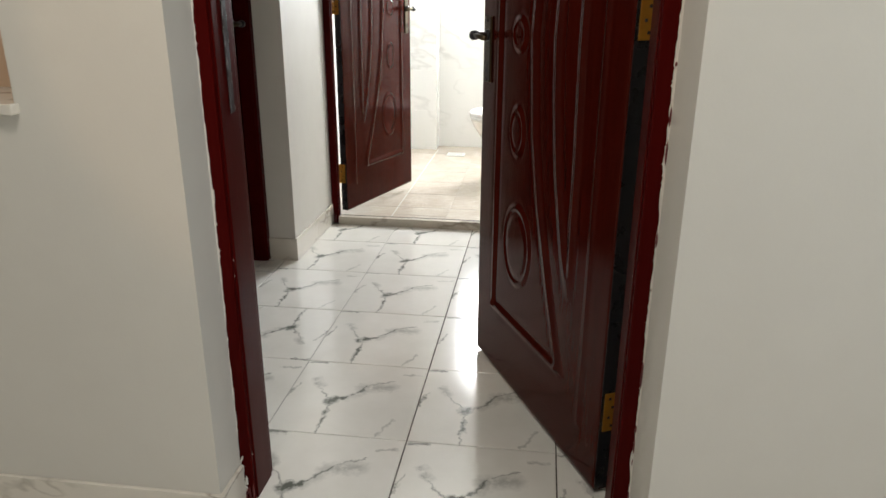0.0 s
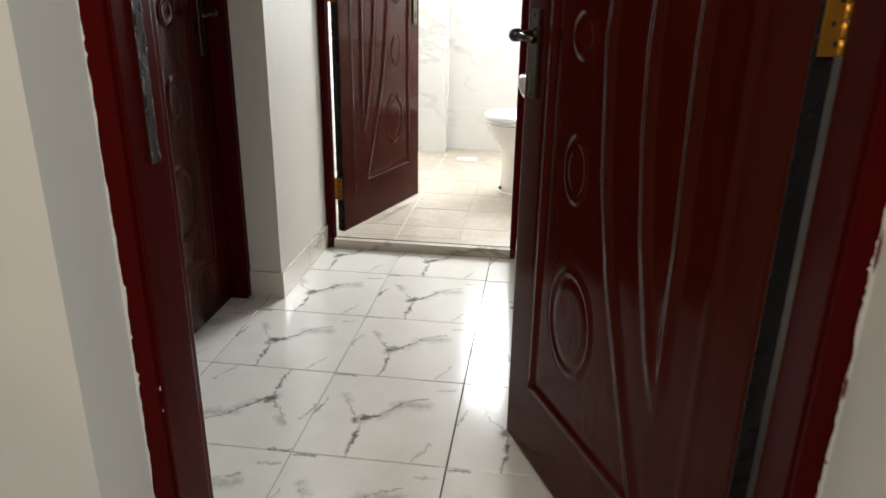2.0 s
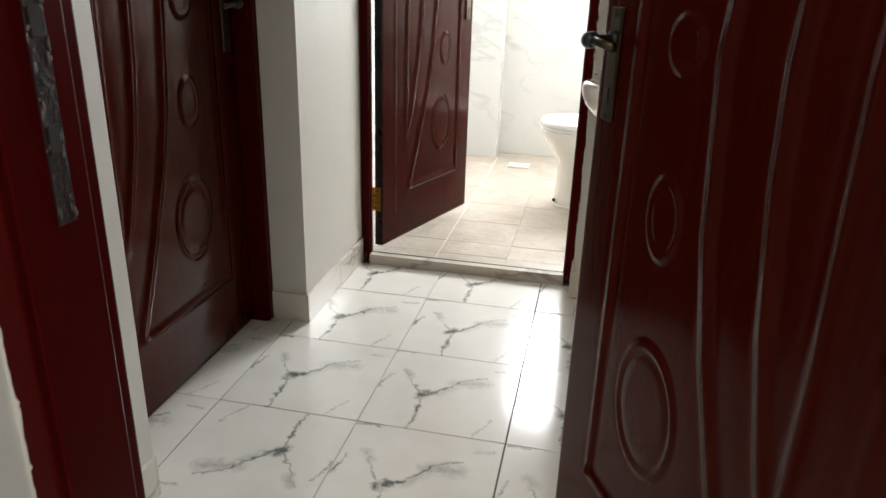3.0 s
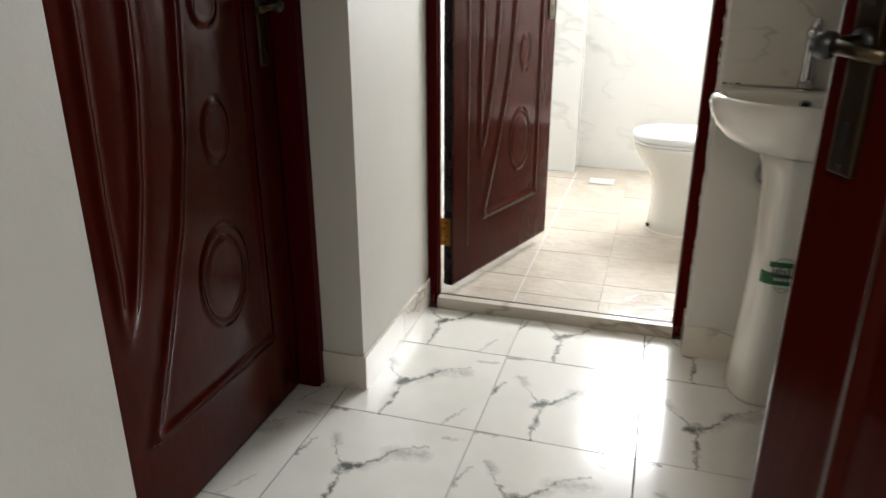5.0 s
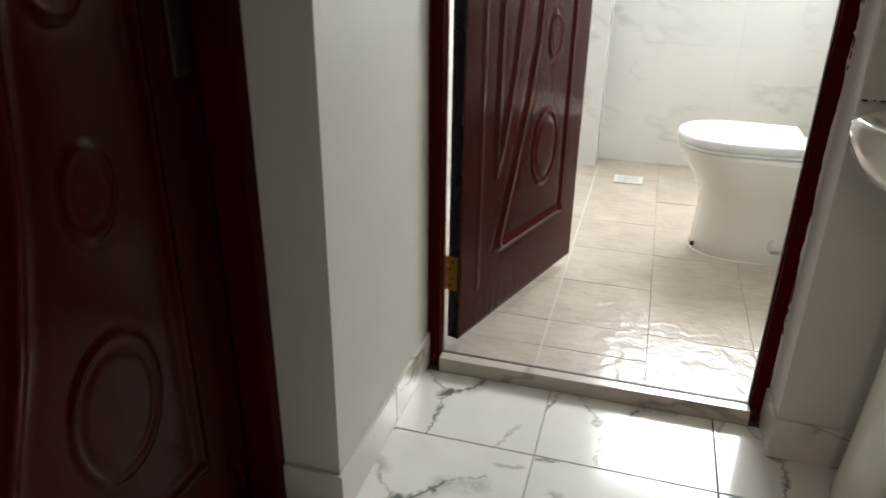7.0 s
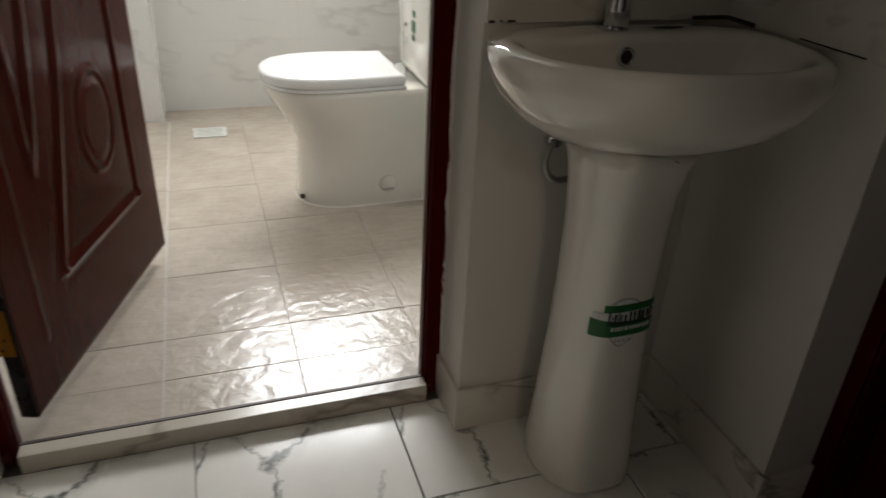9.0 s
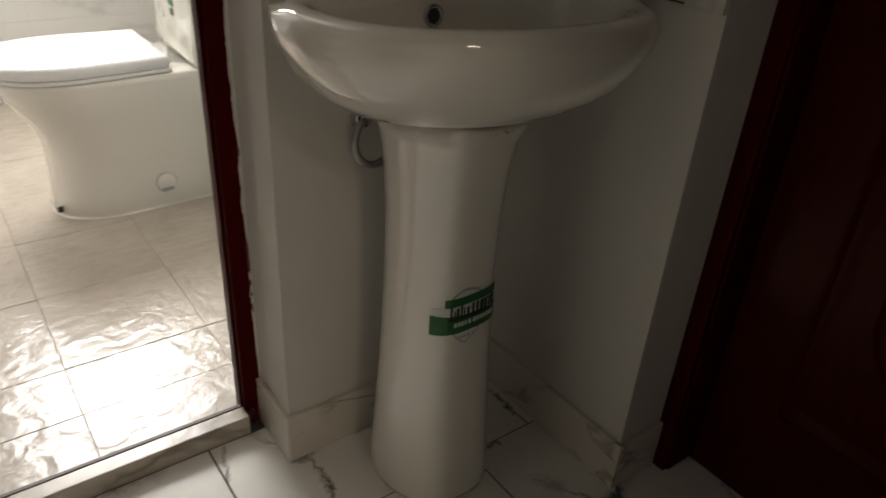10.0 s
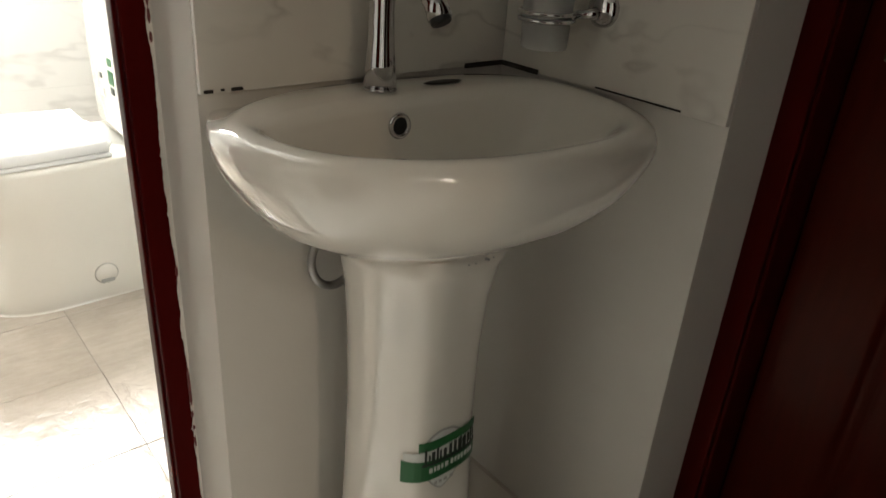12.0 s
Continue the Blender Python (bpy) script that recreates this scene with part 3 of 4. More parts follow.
for k in range(44):
    speck = bmesh.new()
    bmesh.ops.create_icosphere(speck, subdivisions=1, radius=1)
    speck.transform(Matrix.Translation((0.0018, rnd.choice((-1, 1)) * rnd.uniform(0.006, 0.0115), rnd.uniform(-0.12, 0.12))) @ Matrix.Diagonal((0.0005, rnd.uniform(0.0006, 0.0022), rnd.uniform(0.001, 0.007), 1)))
    part("paint_speck", speck, worn_grey, strike)

# plaster smeared over the first frame's foot, and flakes at the foot of the hall frame
rnd = random.Random(23)
for k in range(16):
    dab = bmesh.new()
    bmesh.ops.create_icosphere(dab, subdivisions=2, radius=1)
    z = rnd.uniform(0.012, 0.125)
    dab.transform(Matrix.Translation((D1X0 + rnd.uniform(-0.003, 0.006 + 0.012 * (z < 0.06)), -0.6925, z)) @ Matrix.Rotation(rnd.uniform(-0.5, 0.5), 4, "Y") @ Matrix.Diagonal((rnd.uniform(0.002, 0.006), 0.0022, rnd.uniform(0.005, 0.014), 1)))
    for v in dab.verts:
        v.co += Vector((rnd.uniform(-1, 1), 0, rnd.uniform(-1, 1))) * 0.0011
    part("plaster_dab", dab, wall_paint, bpy.data.objects["door_frame_1"], "", True)
for k in range(14):
    flake = bmesh.new()
    bmesh.ops.create_icosphere(flake, subdivisions=1, radius=1)
    m = Matrix.Translation((rnd.uniform(D2Y1 - 0.042, D2Y1 - 0.012), 0.8665 + rnd.uniform(-0.012, 0.0), rnd.uniform(0.002, 0.010)))
    flake.transform(m @ Matrix.Rotation(rnd.uniform(0, 3), 4, "Z") @ Matrix.Diagonal((rnd.uniform(0.002, 0.006), rnd.uniform(0.001, 0.003), rnd.uniform(0.002, 0.008), 1)))
    part("plaster_flake", flake, wall_paint, bpy.data.objects["door_frame_2"])

# ---- basin ----
PX, PY = 0.324, 1.235             # pedestal's axis


def basin_outline(k, scale_x, scale_y, cx, cy, z, power=2.3, back=None, count=72):
    a = 2 * math.pi * k / count
    c, s = math.cos(a), math.sin(a)
    x = cx + scale_x * math.copysign(abs(c) ** (2 / power), c)
    if s < 0:
        y = cy - scale_y * abs(s) ** (2 / power) * (1 + 0.17 * c)
    else:
        y = cy + (scale_y if back is None else back) * s ** (2 / power)
    return (min(x, 0.5555), min(y, 1.354), z)


def basin_loop(sx, sy, cx, cy, z, back=None, power=2.4):
    return [basin_outline(k, sx, sy, cx, cy, z, power, back) for k in range(72)]


def build_basin():
    cx, cy = 0.330, 1.222
    ob = thing("wash_basin", Matrix(), "white ceramic wash basin on its pedestal in the wall corner", "wash basin")
    spec = [  # half width, half depth, shift of y, z, depth to the back: from under the bowl, round the rim, over the deck, down inside
        (0.085, 0.092, 0.030, 0.667, None), (0.118, 0.116, 0.027, 0.674, None), (0.168, 0.148, 0.020, 0.692, None), (0.205, 0.174, 0.012, 0.718, None), (0.2275, 0.1910, 0.006, 0.748, None),
        (0.2395, 0.1995, 0.002, 0.776, None), (0.2425, 0.2025, 0.0, 0.794, None), (0.2410, 0.2010, 0.0, 0.8055, None), (0.2365, 0.1965, 0.0, 0.8135, 0.1318), (0.229, 0.189, 0.0, 0.8180, 0.1305),
        (0.220, 0.180, 0.0, 0.8195, 0.126), (0.212, 0.172, 0.0, 0.8180, 0.070), (0.205, 0.164, 0.0, 0.8130, 0.050), (0.199, 0.156, 0.0, 0.8030, 0.046), (0.191, 0.145, 0.0, 0.785, 0.044),
        (0.180, 0.132, 0.0, 0.758, 0.042), (0.154, 0.112, 0.0, 0.728, 0.038), (0.110, 0.082, 0.0, 0.706, 0.032), (0.05, 0.04, 0.0, 0.698, 0.02), (0.02, 0.018, 0.0, 0.696, 0.012)]
    loops = [basin_loop(sx, sy, cx, cy + dy, z, back) for sx, sy, dy, z, back in spec]
    part("bowl", rings(loops), ceramic, ob, "", True)
    # overflow ring under the tap, drain
    ring_pts = [(0.313 + 0.0125 * math.cos(a), 1.2645 + 0.001 * math.sin(a), 0.786 + 0.0125 * math.sin(a)) for a in (2 * math.pi * k / 24 for k in range(25))]
    part("overflow_ring", tube(ring_pts, 0.0032, 8, cap=False), chrome, ob, "chrome overflow ring", True)
    hole = bmesh.new()
    bmesh.ops.create_cone(hole, cap_ends=True, segments=20, radius1=0.011, radius2=0.011, depth=0.004)
    hole.transform(pose(0.313, 1.2665, 0.786, 84))
    part("overflow_hole", hole, black_plastic, ob)
    part("drain", lathe([(0.022, 0.6965), (0.022, 0.7005), (0.014, 0.7005), (0.012, 0.697)], cx, cy - 0.004, 28), chrome, ob, "", True)
    # no dent here: a flat dark oval gives the soap recess its shade
    soap = bmesh.new()
    bmesh.ops.create_icosphere(soap, subdivisions=2, radius=1)
    soap.transform(pose(0.405, 1.302, 0.8205) @ Matrix.Diagonal((0.030, 0.010, 0.0012, 1)))
    part("soap_recess", soap, dirt_and_shade, ob, "dark oval painted as the shade of a shallow soap recess", True)
    # pedestal: waisted column, wider at the top and foot, flat at the back
    ped = []
    for z, rx, ry in ((0.0, 0.095, 0.110), (0.012, 0.097, 0.112), (0.05, 0.095, 0.110), (0.16, 0.088, 0.102), (0.30, 0.081, 0.094), (0.42, 0.078, 0.089), (0.52, 0.079, 0.089), (0.60, 0.084, 0.094), (0.645, 0.092, 0.104), (0.68, 0.104, 0.118)):
        loop = []
        for k in range(64):
            a = 2 * math.pi * k / 64
            c, s = math.cos(a), math.sin(a)
            facet = 1 + 0.018 * math.cos(6 * a)
            loop.append((PX + rx * facet * math.copysign(abs(c) ** 0.85, c), min(PY + ry * facet * math.copysign(abs(s) ** 0.85, s), PY + 0.055), z))
        ped.append(loop)
    column = part("pedestal", rings(ped), ceramic, ob, "tapered white ceramic pedestal", True)
    # chipped line of sealant at the joint
    rnd = random.Random(4)
    for k in range(6):
        a = radians(262 + 5.5 * k + rnd.uniform(-2, 2))
        chip = bmesh.new()
        bmesh.ops.create_icosphere(chip, subdivisions=1, radius=rnd.uniform(0.001, 0.0024))
        chip.transform(Matrix.Translation((PX + 0.101 * math.cos(a), PY + 0.114 * math.sin(a), 0.669 + rnd.uniform(-0.002, 0.003))))
        part("sealant_chip", chip, hose_mat, column)
    return ob


build_basin()


def build_gaps():
    """Dark strips painted as shade where basin and splash tiles do not meet, plus grime."""
    ob = thing("joint_gap", Matrix(), "dark strips for the shade in the basin's wall joint, with grimy bits", "joint")
    for x0, x1, y0, y1, z0, z1 in ((0.487, 0.557, 1.3535, 1.3565, 0.8195, 0.8262), (0.5545, 0.5575, 1.285, 1.353, 0.8195, 0.8262), (0.5558, 0.5578, 1.06, 1.185, 0.8235, 0.8258)):
        part("gap", box(x0, x1, y0, y1, z0, z1, 0.0006), dirt_and_shade, ob)
    # grimy bits under the left tile's lower edge
    for gx, gw, gz in ((0.121, 0.010, 0.8222), (0.140, 0.004, 0.8236), (0.152, 0.013, 0.8228)):
        part("gap", box(gx, gx + gw, 1.353, 1.3565, gz, 0.8258, 0.0008), dirt_and_shade, ob)


build_gaps()


def build_tap():
    ob = thing("basin_tap", pose(0.312, 1.305, 0.8195), "tall chrome pillar tap on the basin deck", "tap")
    part("base_ring", lathe([(0.0200, 0.0), (0.0200, 0.002), (0.0196, 0.0035)], 0, 0, 32), chrome, ob, "", True)
    part("body", lathe([(0.0195, 0.004), (0.0175, 0.03), (0.0152, 0.06), (0.0146, 0.09), (0.0158, 0.115), (0.0160, 0.125), (0.012, 0.130)], 0, 0, 36), chrome, ob, "", True)
    d = Vector((-0.02, -1, 0)).normalized()
    pts = [d * r + Vector((0, 0, z)) for r, z in ((0.0, 0.112), (0.022, 0.126), (0.05, 0.131), (0.078, 0.124), (0.098, 0.108), (0.106, 0.096))]
    spout = part("spout", tube(pts, [0.0112, 0.0108, 0.0102, 0.0106, 0.0124, 0.0130], 18), chrome, ob, "", True)
    end = Vector(pts[-1])
    part("aerator", tube([end, end + d * 0.003 + Vector((0, 0, -0.004))], [0.0115, 0.0108], 18), black_plastic, spout, "", True)
    part("handle", tube([(0, 0, 0.128), (0, 0.002, 0.146), (0.0, -0.012, 0.158), (0.0, -0.050, 0.172)], [0.0165, 0.0165, 0.012, 0.007], 18), chrome, ob, "", True)
    return ob


build_tap()


def build_hose():
    pts = []
    for k in range(17):
        a = radians(110 + 200 * k / 16)
        pts.append((0.268 + 0.030 * math.cos(a), 1.345 - 0.010 * k / 16, 0.592 + 0.036 * math.sin(a)))
    pts += [(0.312, 1.325, 0.572), (0.33, 1.32, 0.62), (0.325, 1.31, 0.69)]
    ob = thing("supply_hose", Matrix(), "grey braided supply hose looped below the basin", "hose")
    part("hose", tube(pts, 0.0058, 12), hose_mat, ob, "", True)
    collar = tube([(pts[0][0], 1.345, pts[0][2]), (pts[0][0] + 0.001, 1.366, pts[0][2] - 0.002)], [0.011, 0.016], 16)
    part("wall_valve", collar, chrome, ob, "", True)


build_hose()


def build_cup():
    ob = thing("tumbler_holder", pose(XR - 0.009, 1.225, 0.9), "chrome wall ring holding a frosted glass tumbler", "tumbler holder")
    cx, cy = -0.062, 0.0
    part("glass", lathe([(0.026, -0.030), (0.028, -0.028), (0.0315, 0.07), (0.0305, 0.07), (0.0275, -0.018), (0.002, -0.018)], cx, cy, 32, (True, True)), glass, ob, "ribbed clear glass tumbler", True)
    part("glass_foot", lathe([(0.0245, -0.0295), (0.0262, -0.0285), (0.0266, -0.0195), (0.004, -0.0195)], cx, cy, 32), white_print, ob, "pale frosted foot", True)
    for rz, rr in ((0.004, 0.0325), (0.012, 0.033)):
        pts = [(cx + rr * math.cos(a), cy + rr * math.sin(a), rz) for a in (2 * math.pi * k / 28 for k in range(29))]
        part("ring", tube(pts, 0.0028, 8, cap=False), chrome, ob, "", True)
    part("arm", tube([(0, -0.035, 0.014), (-0.02, -0.03, 0.012), (-0.034, -0.018, 0.010)], [0.012, 0.006, 0.005], 14), chrome, ob, "", True)
    rose = tube([(0.0, -0.035, 0.018), (-0.006, -0.035, 0.018), (-0.014, -0.035, 0.018)], [0.022, 0.021, 0.012], 24)
    part("rose", rose, chrome, ob, "round chrome wall rose", True)


build_cup()

# sticker wrapped round the pedestal
def build_sticker():
    ob = thing("sticker", Matrix(), "green and white maker's sticker on the pedestal", "sticker")

    def ped_point(a, z, lift):
        z_list = (0.30, 0.42, 0.52)
        rx = float(np.interp(z, z_list, (0.081, 0.078, 0.079)))
        ry = float(np.interp(z, z_list, (0.094, 0.089, 0.089)))
        c, s = math.cos(a), math.sin(a)
        f = 1 + 0.018 * math.cos(6 * a)
        n = Vector((c, s, 0))
        return Vector((PX + rx * f * math.copysign(abs(c) ** 0.85, c), PY + ry * f * math.copysign(abs(s) ** 0.85, s), z)) + n * lift

    def patch(name, a0, a1, z_low, z_high, lift, material, steps=12):
        bm = bmesh.new()
        lows, highs = [], []
        for i in range(steps + 1):
            f = i / steps
            a = radians(a0 + (a1 - a0) * f)
            lows.append((a, z_low(f)))
            highs.append((a, z_high(f)))
        rows = []
        for l in (lift, lift + 0.0006):
            rows.append([bm.verts.new(ped_point(a, z, l)) for a, z in lows] + [bm.verts.new(ped_point(a, z, l)) for a, z in reversed(highs)])
        n = len(lows)
        for i in range(n - 1):
            j = 2 * n - 1 - i
            bm.faces.new((rows[1][i], rows[1][i + 1], rows[1][j - 1], rows[1][j]))
        count = 2 * n
        for i in range(count):
            j = (i + 1) % count
            bm.faces.new((rows[0][i], rows[0][j], rows[1][j], rows[1][i]))
        return part(name, bm, material, ob)

    A0 = 224
    patch("shield", A0 + 18, A0 + 62, lambda f: 0.330 + 0.040 * abs(2 * f - 1) ** 1.5, lambda f: 0.425 - 0.022 * abs(2 * f - 1) ** 2, 0.0008, grey_print)
    patch("shield_inner", A0 + 20, A0 + 60, lambda f: 0.333 + 0.038 * abs(2 * f - 1) ** 1.5, lambda f: 0.422 - 0.021 * abs(2 * f - 1) ** 2, 0.0014, white_print)
    patch("band_top", A0 + 16, A0 + 78, lambda f: 0.398 + 0.004 * f, lambda f: 0.412 + 0.003 * f, 0.0022, green_print)
    patch("band_middle", A0 + 2, A0 + 78, lambda f: 0.375 + 0.004 * f, lambda f: 0.396 + 0.004 * f, 0.0020, white_print)
    patch("band_bottom", A0, A0 + 78, lambda f: 0.350 + 0.004 * f, lambda f: 0.384 - 0.004 * f, 0.0022, green_print)
    # unreadable lettering as plain bars
    strokes = random.Random(8)
    at = A0 + 22.0
    while at < A0 + 74:
        wide = strokes.uniform(1.6, 4.2)
        foot, rise = 0.3790 + 0.00006 * (at - A0), strokes.uniform(0.011, 0.020)
        lean = strokes.uniform(-0.003, 0.003)
        patch("letter_bar", at, at + wide, lambda f: foot + lean * f, lambda f: foot + rise - lean * f, 0.0030, dark_print, 3)
        at += wide + strokes.uniform(0.8, 2.2)
    patch("band_edge", A0 + 20, A0 + 78, lambda f: 0.3745 + 0.003 * f, lambda f: 0.3785 + 0.003 * f, 0.0028, dark_print)
    at = A0 + 27.0
    while at < A0 + 70:
        wide = strokes.uniform(1.8, 3.4)
        foot = 0.362 + 0.00005 * (at - A0)
        patch("letter_bar", at, at + wide, lambda f: foot, lambda f: foot + 0.0075, 0.0030, white_print, 2)
        at += wide + strokes.uniform(1.0, 1.8)
    for k in range(4):
        a = A0 + 33 + 4.6 * k
        patch("letter_bar", a, a + 2.6, lambda f: 0.341, lambda f: 0.345, 0.0022, grey_print, 2)


build_sticker()

# ---- toilet ----


def build_toilet():
    ob = thing("toilet", pose(0, 2.608, 0), "white ceramic close-coupled toilet with its lid closed", "toilet")

    def section(x0, x1, half, z, tip=2.4, count=48):
        """Plan outline: round in front (towards -x), straight at the back."""
        pts = []
        mid = x0 + half * 1.25
        for k in range(count // 2 + 1):
            a = math.pi / 2 + math.pi * k / (count // 2)
            c, s = math.cos(a), math.sin(a)
            pts.append((mid + (mid - x0) * -abs(c) ** (2 / tip), half * math.copysign(abs(s) ** (2 / tip), s), z))
        for k in range(count // 2):
            f = (k + 1) / (count // 2 + 1)
            pts.append((x1, -half + 2 * half * f, z))
        return pts
    body = [section(-0.035, 0.555, 0.150, 0.0), section(-0.040, 0.555, 0.153, 0.006), section(-0.034, 0.555, 0.150, 0.05), section(-0.028, 0.555, 0.149, 0.15), section(-0.030, 0.555, 0.150, 0.20), section(-0.046, 0.555, 0.156, 0.25),
            section(-0.078, 0.555, 0.164, 0.30), section(-0.108, 0.555, 0.171, 0.345), section(-0.124, 0.555, 0.174, 0.375), section(-0.126, 0.555, 0.175, 0.388), section(-0.120, 0.552, 0.171, 0.393)]
    part("bowl", rings(body), ceramic, ob, "smooth skirted ceramic bowl", True)
    seat = [section(-0.128, 0.300, 0.174, 0.3945), section(-0.131, 0.302, 0.177, 0.398), section(-0.131, 0.302, 0.177, 0.404), section(-0.128, 0.300, 0.174, 0.4065)]
    part("seat", rings(seat), white_plastic, ob, "white plastic seat ring", True)
    lid = [section(-0.130, 0.292, 0.176, 0.408), section(-0.134, 0.295, 0.180, 0.412), section(-0.134, 0.295, 0.180, 0.432), section(-0.128, 0.292, 0.175, 0.438), section(-0.105, 0.28, 0.155, 0.4405)]
    part("lid", rings(lid), white_plastic, ob, "closed white plastic lid", True)
    for s in (-1, 1):
        part("lid_hinge", tube([(0.308, s * 0.075 - 0.02, 0.408), (0.308, s * 0.075 + 0.02, 0.408)], 0.012, 14), white_plastic, ob, "", True)
    tank = box(0.362, 0.575, -0.18, 0.18, 0.393, 0.76, 0.026)
    part("cistern", tank, ceramic, ob, "ceramic cistern with green and grey stickers", True)
    part("cistern_lid", box(0.354, 0.580, -0.187, 0.187, 0.7605, 0.80, 0.012), ceramic, ob, "", True)
    part("flush_button", lathe([(0.024, 0.80), (0.024, 0.806), (0.020, 0.809)], 0.465, 0, 28), chrome, ob, "", True)
    for k, (sy, sz, sw, sh, mat) in enumerate(((0.075, 0.50, 0.030, 0.022, grey_print), (0.075, 0.545, 0.022, 0.014, dark_print), (-0.02, 0.555, 0.042, 0.036, green_print), (-0.02, 0.52, 0.030, 0.018, dark_print), (-0.02, 0.595, 0.034, 0.020, green_print))):
        part("sticker_bar", box(0.3606, 0.3622, sy - sw / 2, sy + sw / 2, sz - sh / 2, sz + sh / 2), mat, ob)
    # side fixing recess with its cap
    cap = tube([(0.249, -0.1485, 0.073), (0.249, -0.1535, 0.073)], [0.030, 0.026], 24)
    part("fixing_recess", cap, ceramic, ob, "round fixing recess in the skirt", True)
    part("fixing_hole", box(0.232, 0.266, -0.1548, -0.1530, 0.050, 0.060, 0.0015), grey_print, ob)
    part("fixing_bolt", box(-0.037, -0.022, -0.083, -0.073, 0.014, 0.030, 0.003), dirt_and_shade, ob, "dark fixing cap at the foot")
    part("sealant", rings([section(-0.044, 0.555, 0.156, 0.0006), section(-0.040, 0.555, 0.153, 0.005)], False, False), ceramic, ob, "bead of white sealant round the foot", True)


build_toilet()

drain = thing("floor_drain", pose(-0.30, 3.275, 0.001), "pale square floor drain grate in the bathroom tiles", "floor drain")
part("grate", box(-0.066, 0.066, -0.055, 0.055, 0.0, 0.004, 0.001), white_print, drain)
for k in range(6):
    part("slot", box(-0.05, 0.05, -0.042 + 0.016 * k, -0.038 + 0.016 * k, 0.0041, 0.0046), grey_print, drain)

# fittings in the front room: the added fill panel and the assumed spotlight
panel = thing("ceiling_light", pose(-0.1, -1.75, TOP), "added unseen square white ceiling panel for fill light", "ceiling light")
for px0, px1, py0, py1 in ((-0.31, -0.295, -0.31, 0.31), (0.295, 0.31, -0.31, 0.31), (-0.295, 0.295, -0.31, -0.295), (-0.295, 0.295, 0.295, 0.31)):
    part("panel_frame", box(px0, px1, py0, py1, -0.03, 0.0, 0.002), white_plastic, panel)
# assumed fitting for the beam, out of view
spot_head = thing("ceiling_spotlight", pose(-0.35, -3.34, TOP), "unseen small white ceiling spotlight, assumed from a warm wall patch", "spotlight")
part("mount", lathe([(0.04, -0.02), (0.04, 0.0)], 0, 0, 24), white_plastic, spot_head, "", True)
part("neck", lathe([(0.008, -0.10), (0.008, -0.02)], 0, 0, 12), white_plastic, spot_head, "", True)
part("can", tube([(0, -0.05, -0.10), (0.004, 0.02, -0.135)], [0.034, 0.036], 24), white_plastic, spot_head, "", True)

# frames of the bathroom's window and of the added front room window, both unseen
for wname, (wx0, wx1, wz0, wz1), turn in (("window_1", BATH_WIN, Matrix.Translation((0, BY1 + 0.12, 0))), ("window_2", FILL_WIN, pose(FX1 + 0.16, 0, 0, 0, 0, 90))):
    w = tagged(thing(wname, turn, "unseen white framed window giving daylight", "window"), kind="structure")
    for fx0, fx1, fz0, fz1 in ((wx0, wx0 + 0.035, wz0, wz1), (wx1 - 0.035, wx1, wz0, wz1), (wx0 + 0.035, wx1 - 0.035, wz0, wz0 + 0.035), (wx0 + 0.035, wx1 - 0.035, wz1 - 0.035, wz1)):
        part("window_frame", box(fx0, fx1, 0, 0.04, fz0, fz1, 0.003), white_plastic, w)

# ---- floor tiles, piece by piece ----
T = 0.4


def tile_mesh(name, x0, x1, y0, y1, thick, material, joint=0.0013, bevel=0.0008):
    me = bpy.data.meshes.new(name)
    bm = box(x0 + joint, x1 - joint, y0 + joint, y1 - joint, -thick, 0)
    top = [e for e in bm.edges if all(v.co.z > -1e-6 for v in e.verts)]
    bmesh.ops.bevel(bm, geom=top, offset=bevel, segments=1, affect="EDGES")
    bm.to_mesh(me)
    bm.free()
    me.materials.append(material)
    return me


floor_ob = bpy.data.objects["floor"]
meshes = {}


def lay(x0, x1, y0, y1, z, material, thick=0.012, jitter=0.0004, centre=None, turn=0):
    """One tile; centre is that of the uncut tile, turn its quarter turns' angle."""
    cx, cy = centre or ((x0 + x1) / 2, (y0 + y1) / 2)
    sign = -1 if turn == 180 else 1
    xa, xb = sorted((sign * (x0 - cx), sign * (x1 - cx)))
    ya, yb = sorted((sign * (y0 - cy), sign * (y1 - cy)))
    key = (round(xa, 4), round(xb, 4), round(ya, 4), round(yb, 4), material.name)
    if key not in meshes:
        meshes[key] = tile_mesh("tile", *key[:4], thick, material, 0.0006 if material.name.startswith("bath") else 0.0018)
    ob = new("tile", meshes[key])
    ob.parent = floor_ob
    ob.matrix_world = pose(cx, cy, z + random.uniform(-jitter, jitter), random.uniform(-0.05, 0.05), random.uniform(-0.05, 0.05), turn)
    return ob


# hall and front room: 40 cm tiles; rows stop at the threshold, a few tiles lie the other way round
for i in range(-6, 6):
    for j in range(-11, 4):
        x0, x1 = i * T, (i + 1) * T
        y0, y1 = j * T, min((j + 1) * T, 1.463)
        if y0 > -0.9:
            x0, x1 = max(x0, -1.02), min(x1, 0.82)
        else:
            x0, x1, y0 = max(x0, FX0), min(x1, FX1), max(y0, FY0)
        if x1 - x0 > 0.01:
            lay(x0, x1, y0, y1, 0.0, floor_tile, centre=((i + 0.5) * T, (j + 0.5) * T), turn=180 if (i, j) in ((-2, 0), (-2, -2), (1, -3), (-4, -4)) else 0)
structure("grout_line", box(-0.4014, -0.3986, YB, 1.463, -0.0036, -0.0006), grout_pale, "pale filled joint between the hall's floor tiles")
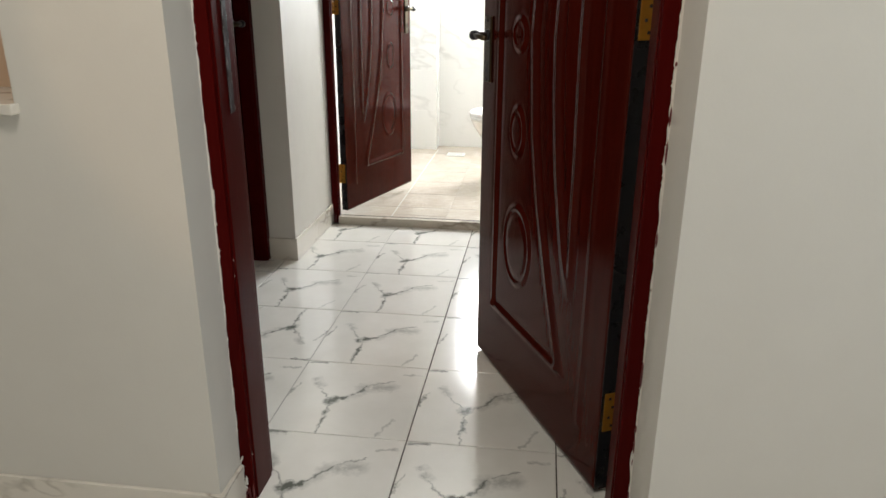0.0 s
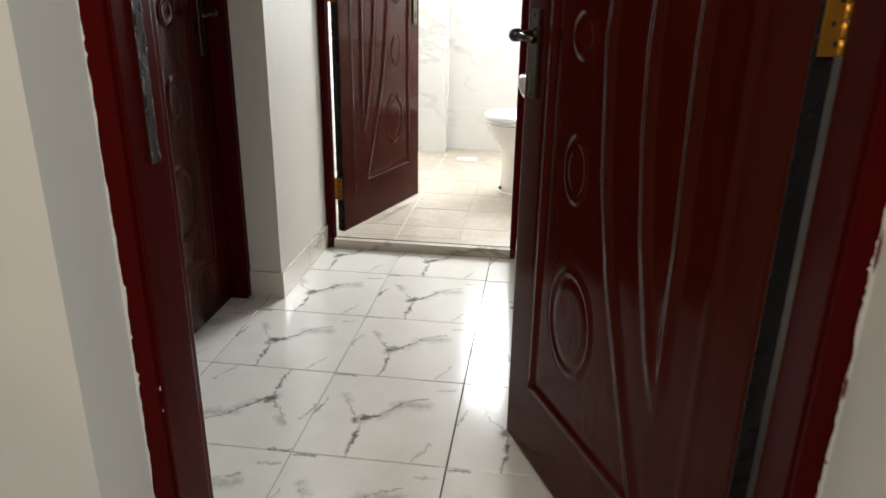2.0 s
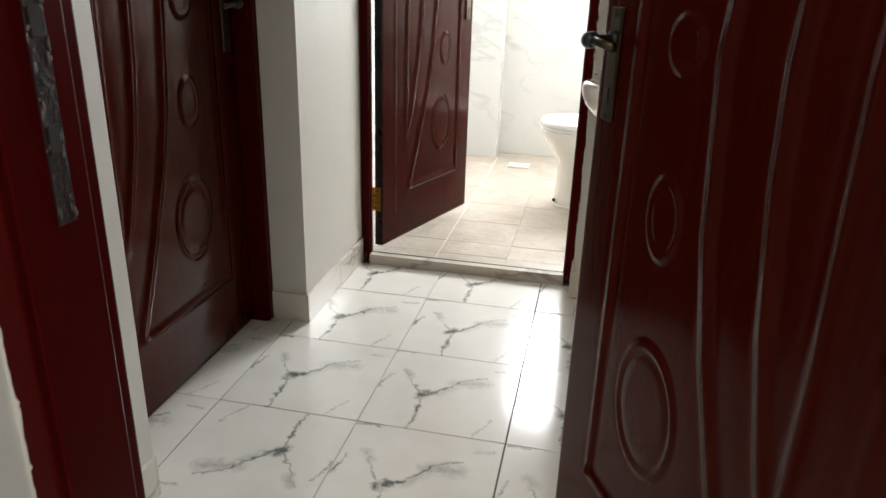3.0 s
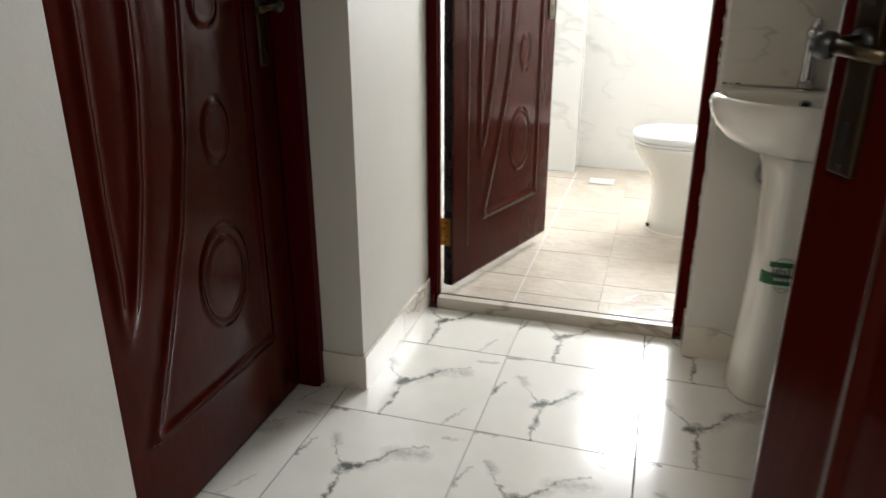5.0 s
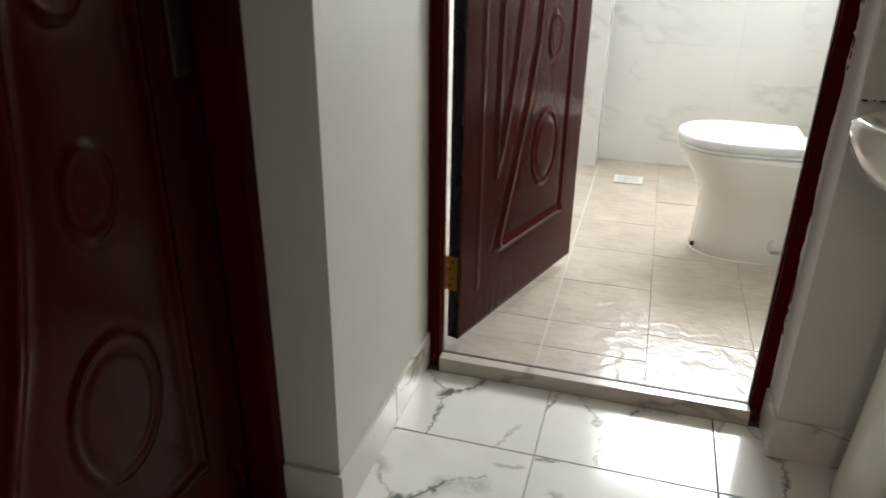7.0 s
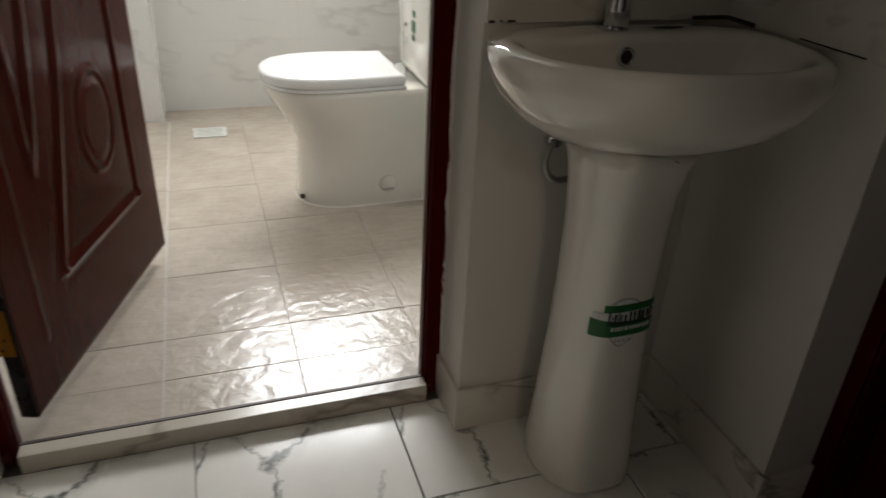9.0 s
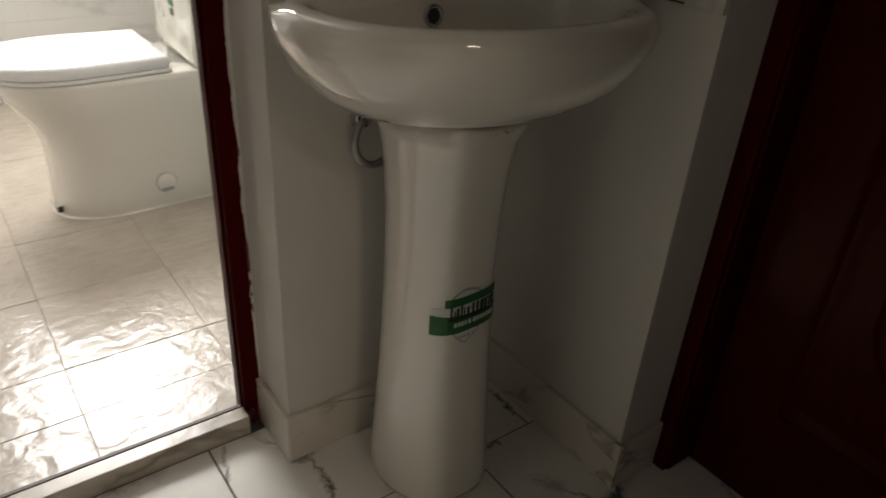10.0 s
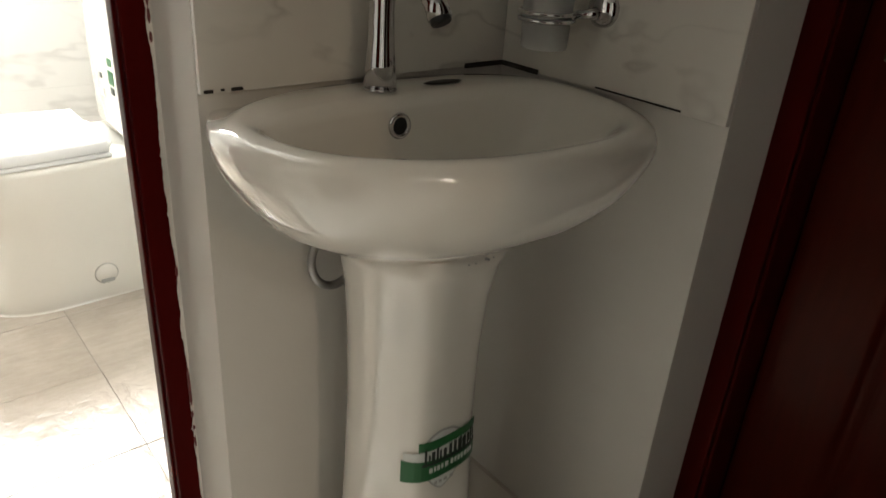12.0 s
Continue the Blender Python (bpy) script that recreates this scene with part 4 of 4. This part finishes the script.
# bathroom: 29.5 cm stone-look tiles with a cut row at the door
xs = [-0.98, -0.755, -0.46, -0.165, 0.130, 0.425, 0.60]
ys = [1.50, 1.675, 1.83, 2.125, 2.42, 2.715, 3.01, 3.305, 3.60]
for x0, x1 in zip(xs, xs[1:]):
    for y0, y1 in zip(ys, ys[1:]):
        lay(x0, x1, y0, y1, 0.0, bath_floor_tile, jitter=0.0006)
structure("grout_bed", box(-0.98, 0.60, 1.505, 3.60, -0.0034, -0.0022), grout_grey, "grey grout bed under the bathroom tiles")
structure("grout_line", box(-0.4630, -0.4570, 1.502, 3.45, -0.003, 0.0006), grout_pale, "broad white grout joint in the bathroom floor")
# bathroom wall tiles, 30 x 60 cm, nearly closed joints
def wall_tiles(owner, along, fixed, lo, hi, hole=None):
    """Tiles on a wall that runs along 'x' or 'y' at the fixed coordinate, facing -y or -x (fixed is the wall's face)."""
    a = lo
    while a < hi - 0.01:
        b = min(a + 0.60, hi)
        z = 0.0
        while z < TOP - 0.02:
            top = min(z + 0.30, TOP)
            if not (hole and b > hole[0] and a < hole[1] and top > hole[2] and z < hole[3]):
                span = (a + 0.0002, b - 0.0002)
                if along == "x":
                    bm = box(*span, fixed - 0.007, fixed - 0.0005, z + 0.0002, top - 0.0002)
                else:
                    bm = box(fixed - 0.007, fixed - 0.0005, *span, z + 0.0002, top - 0.0002)
                ob = link_mesh("tile", bm, bath_wall_tile)
                ob.parent = bpy.data.objects[owner]
            z += 0.30
        a += 0.60


wall_tiles("wall_bath_north", "x", BY1, -0.475, BX1 - 0.008, BATH_WIN)
wall_tiles("wall_bath_chase", "x", 3.46, BX0, -0.475)
wall_tiles("wall_bath_east", "y", BX1, YI + 0.012, BY1 - 0.008)
# splash-back tiles over the basin
splash = {"wall_basin": [(D3X1, XR - SK, YW - SK, YW - 0.001)], "wall_hall_east": [(XR - SK, XR - 0.001, D4Y1, YW - SK)]}
for wall_name, spans in splash.items():
    for x0, x1, y0, y1 in spans:
        for z0, z1 in ((0.8205, 1.125), (1.127, 1.43)):
            ob = link_mesh("tile", box(x0, x1, y0, y1, z0, z1, 0.001), splash_tile)
            ob.parent = bpy.data.objects[wall_name]
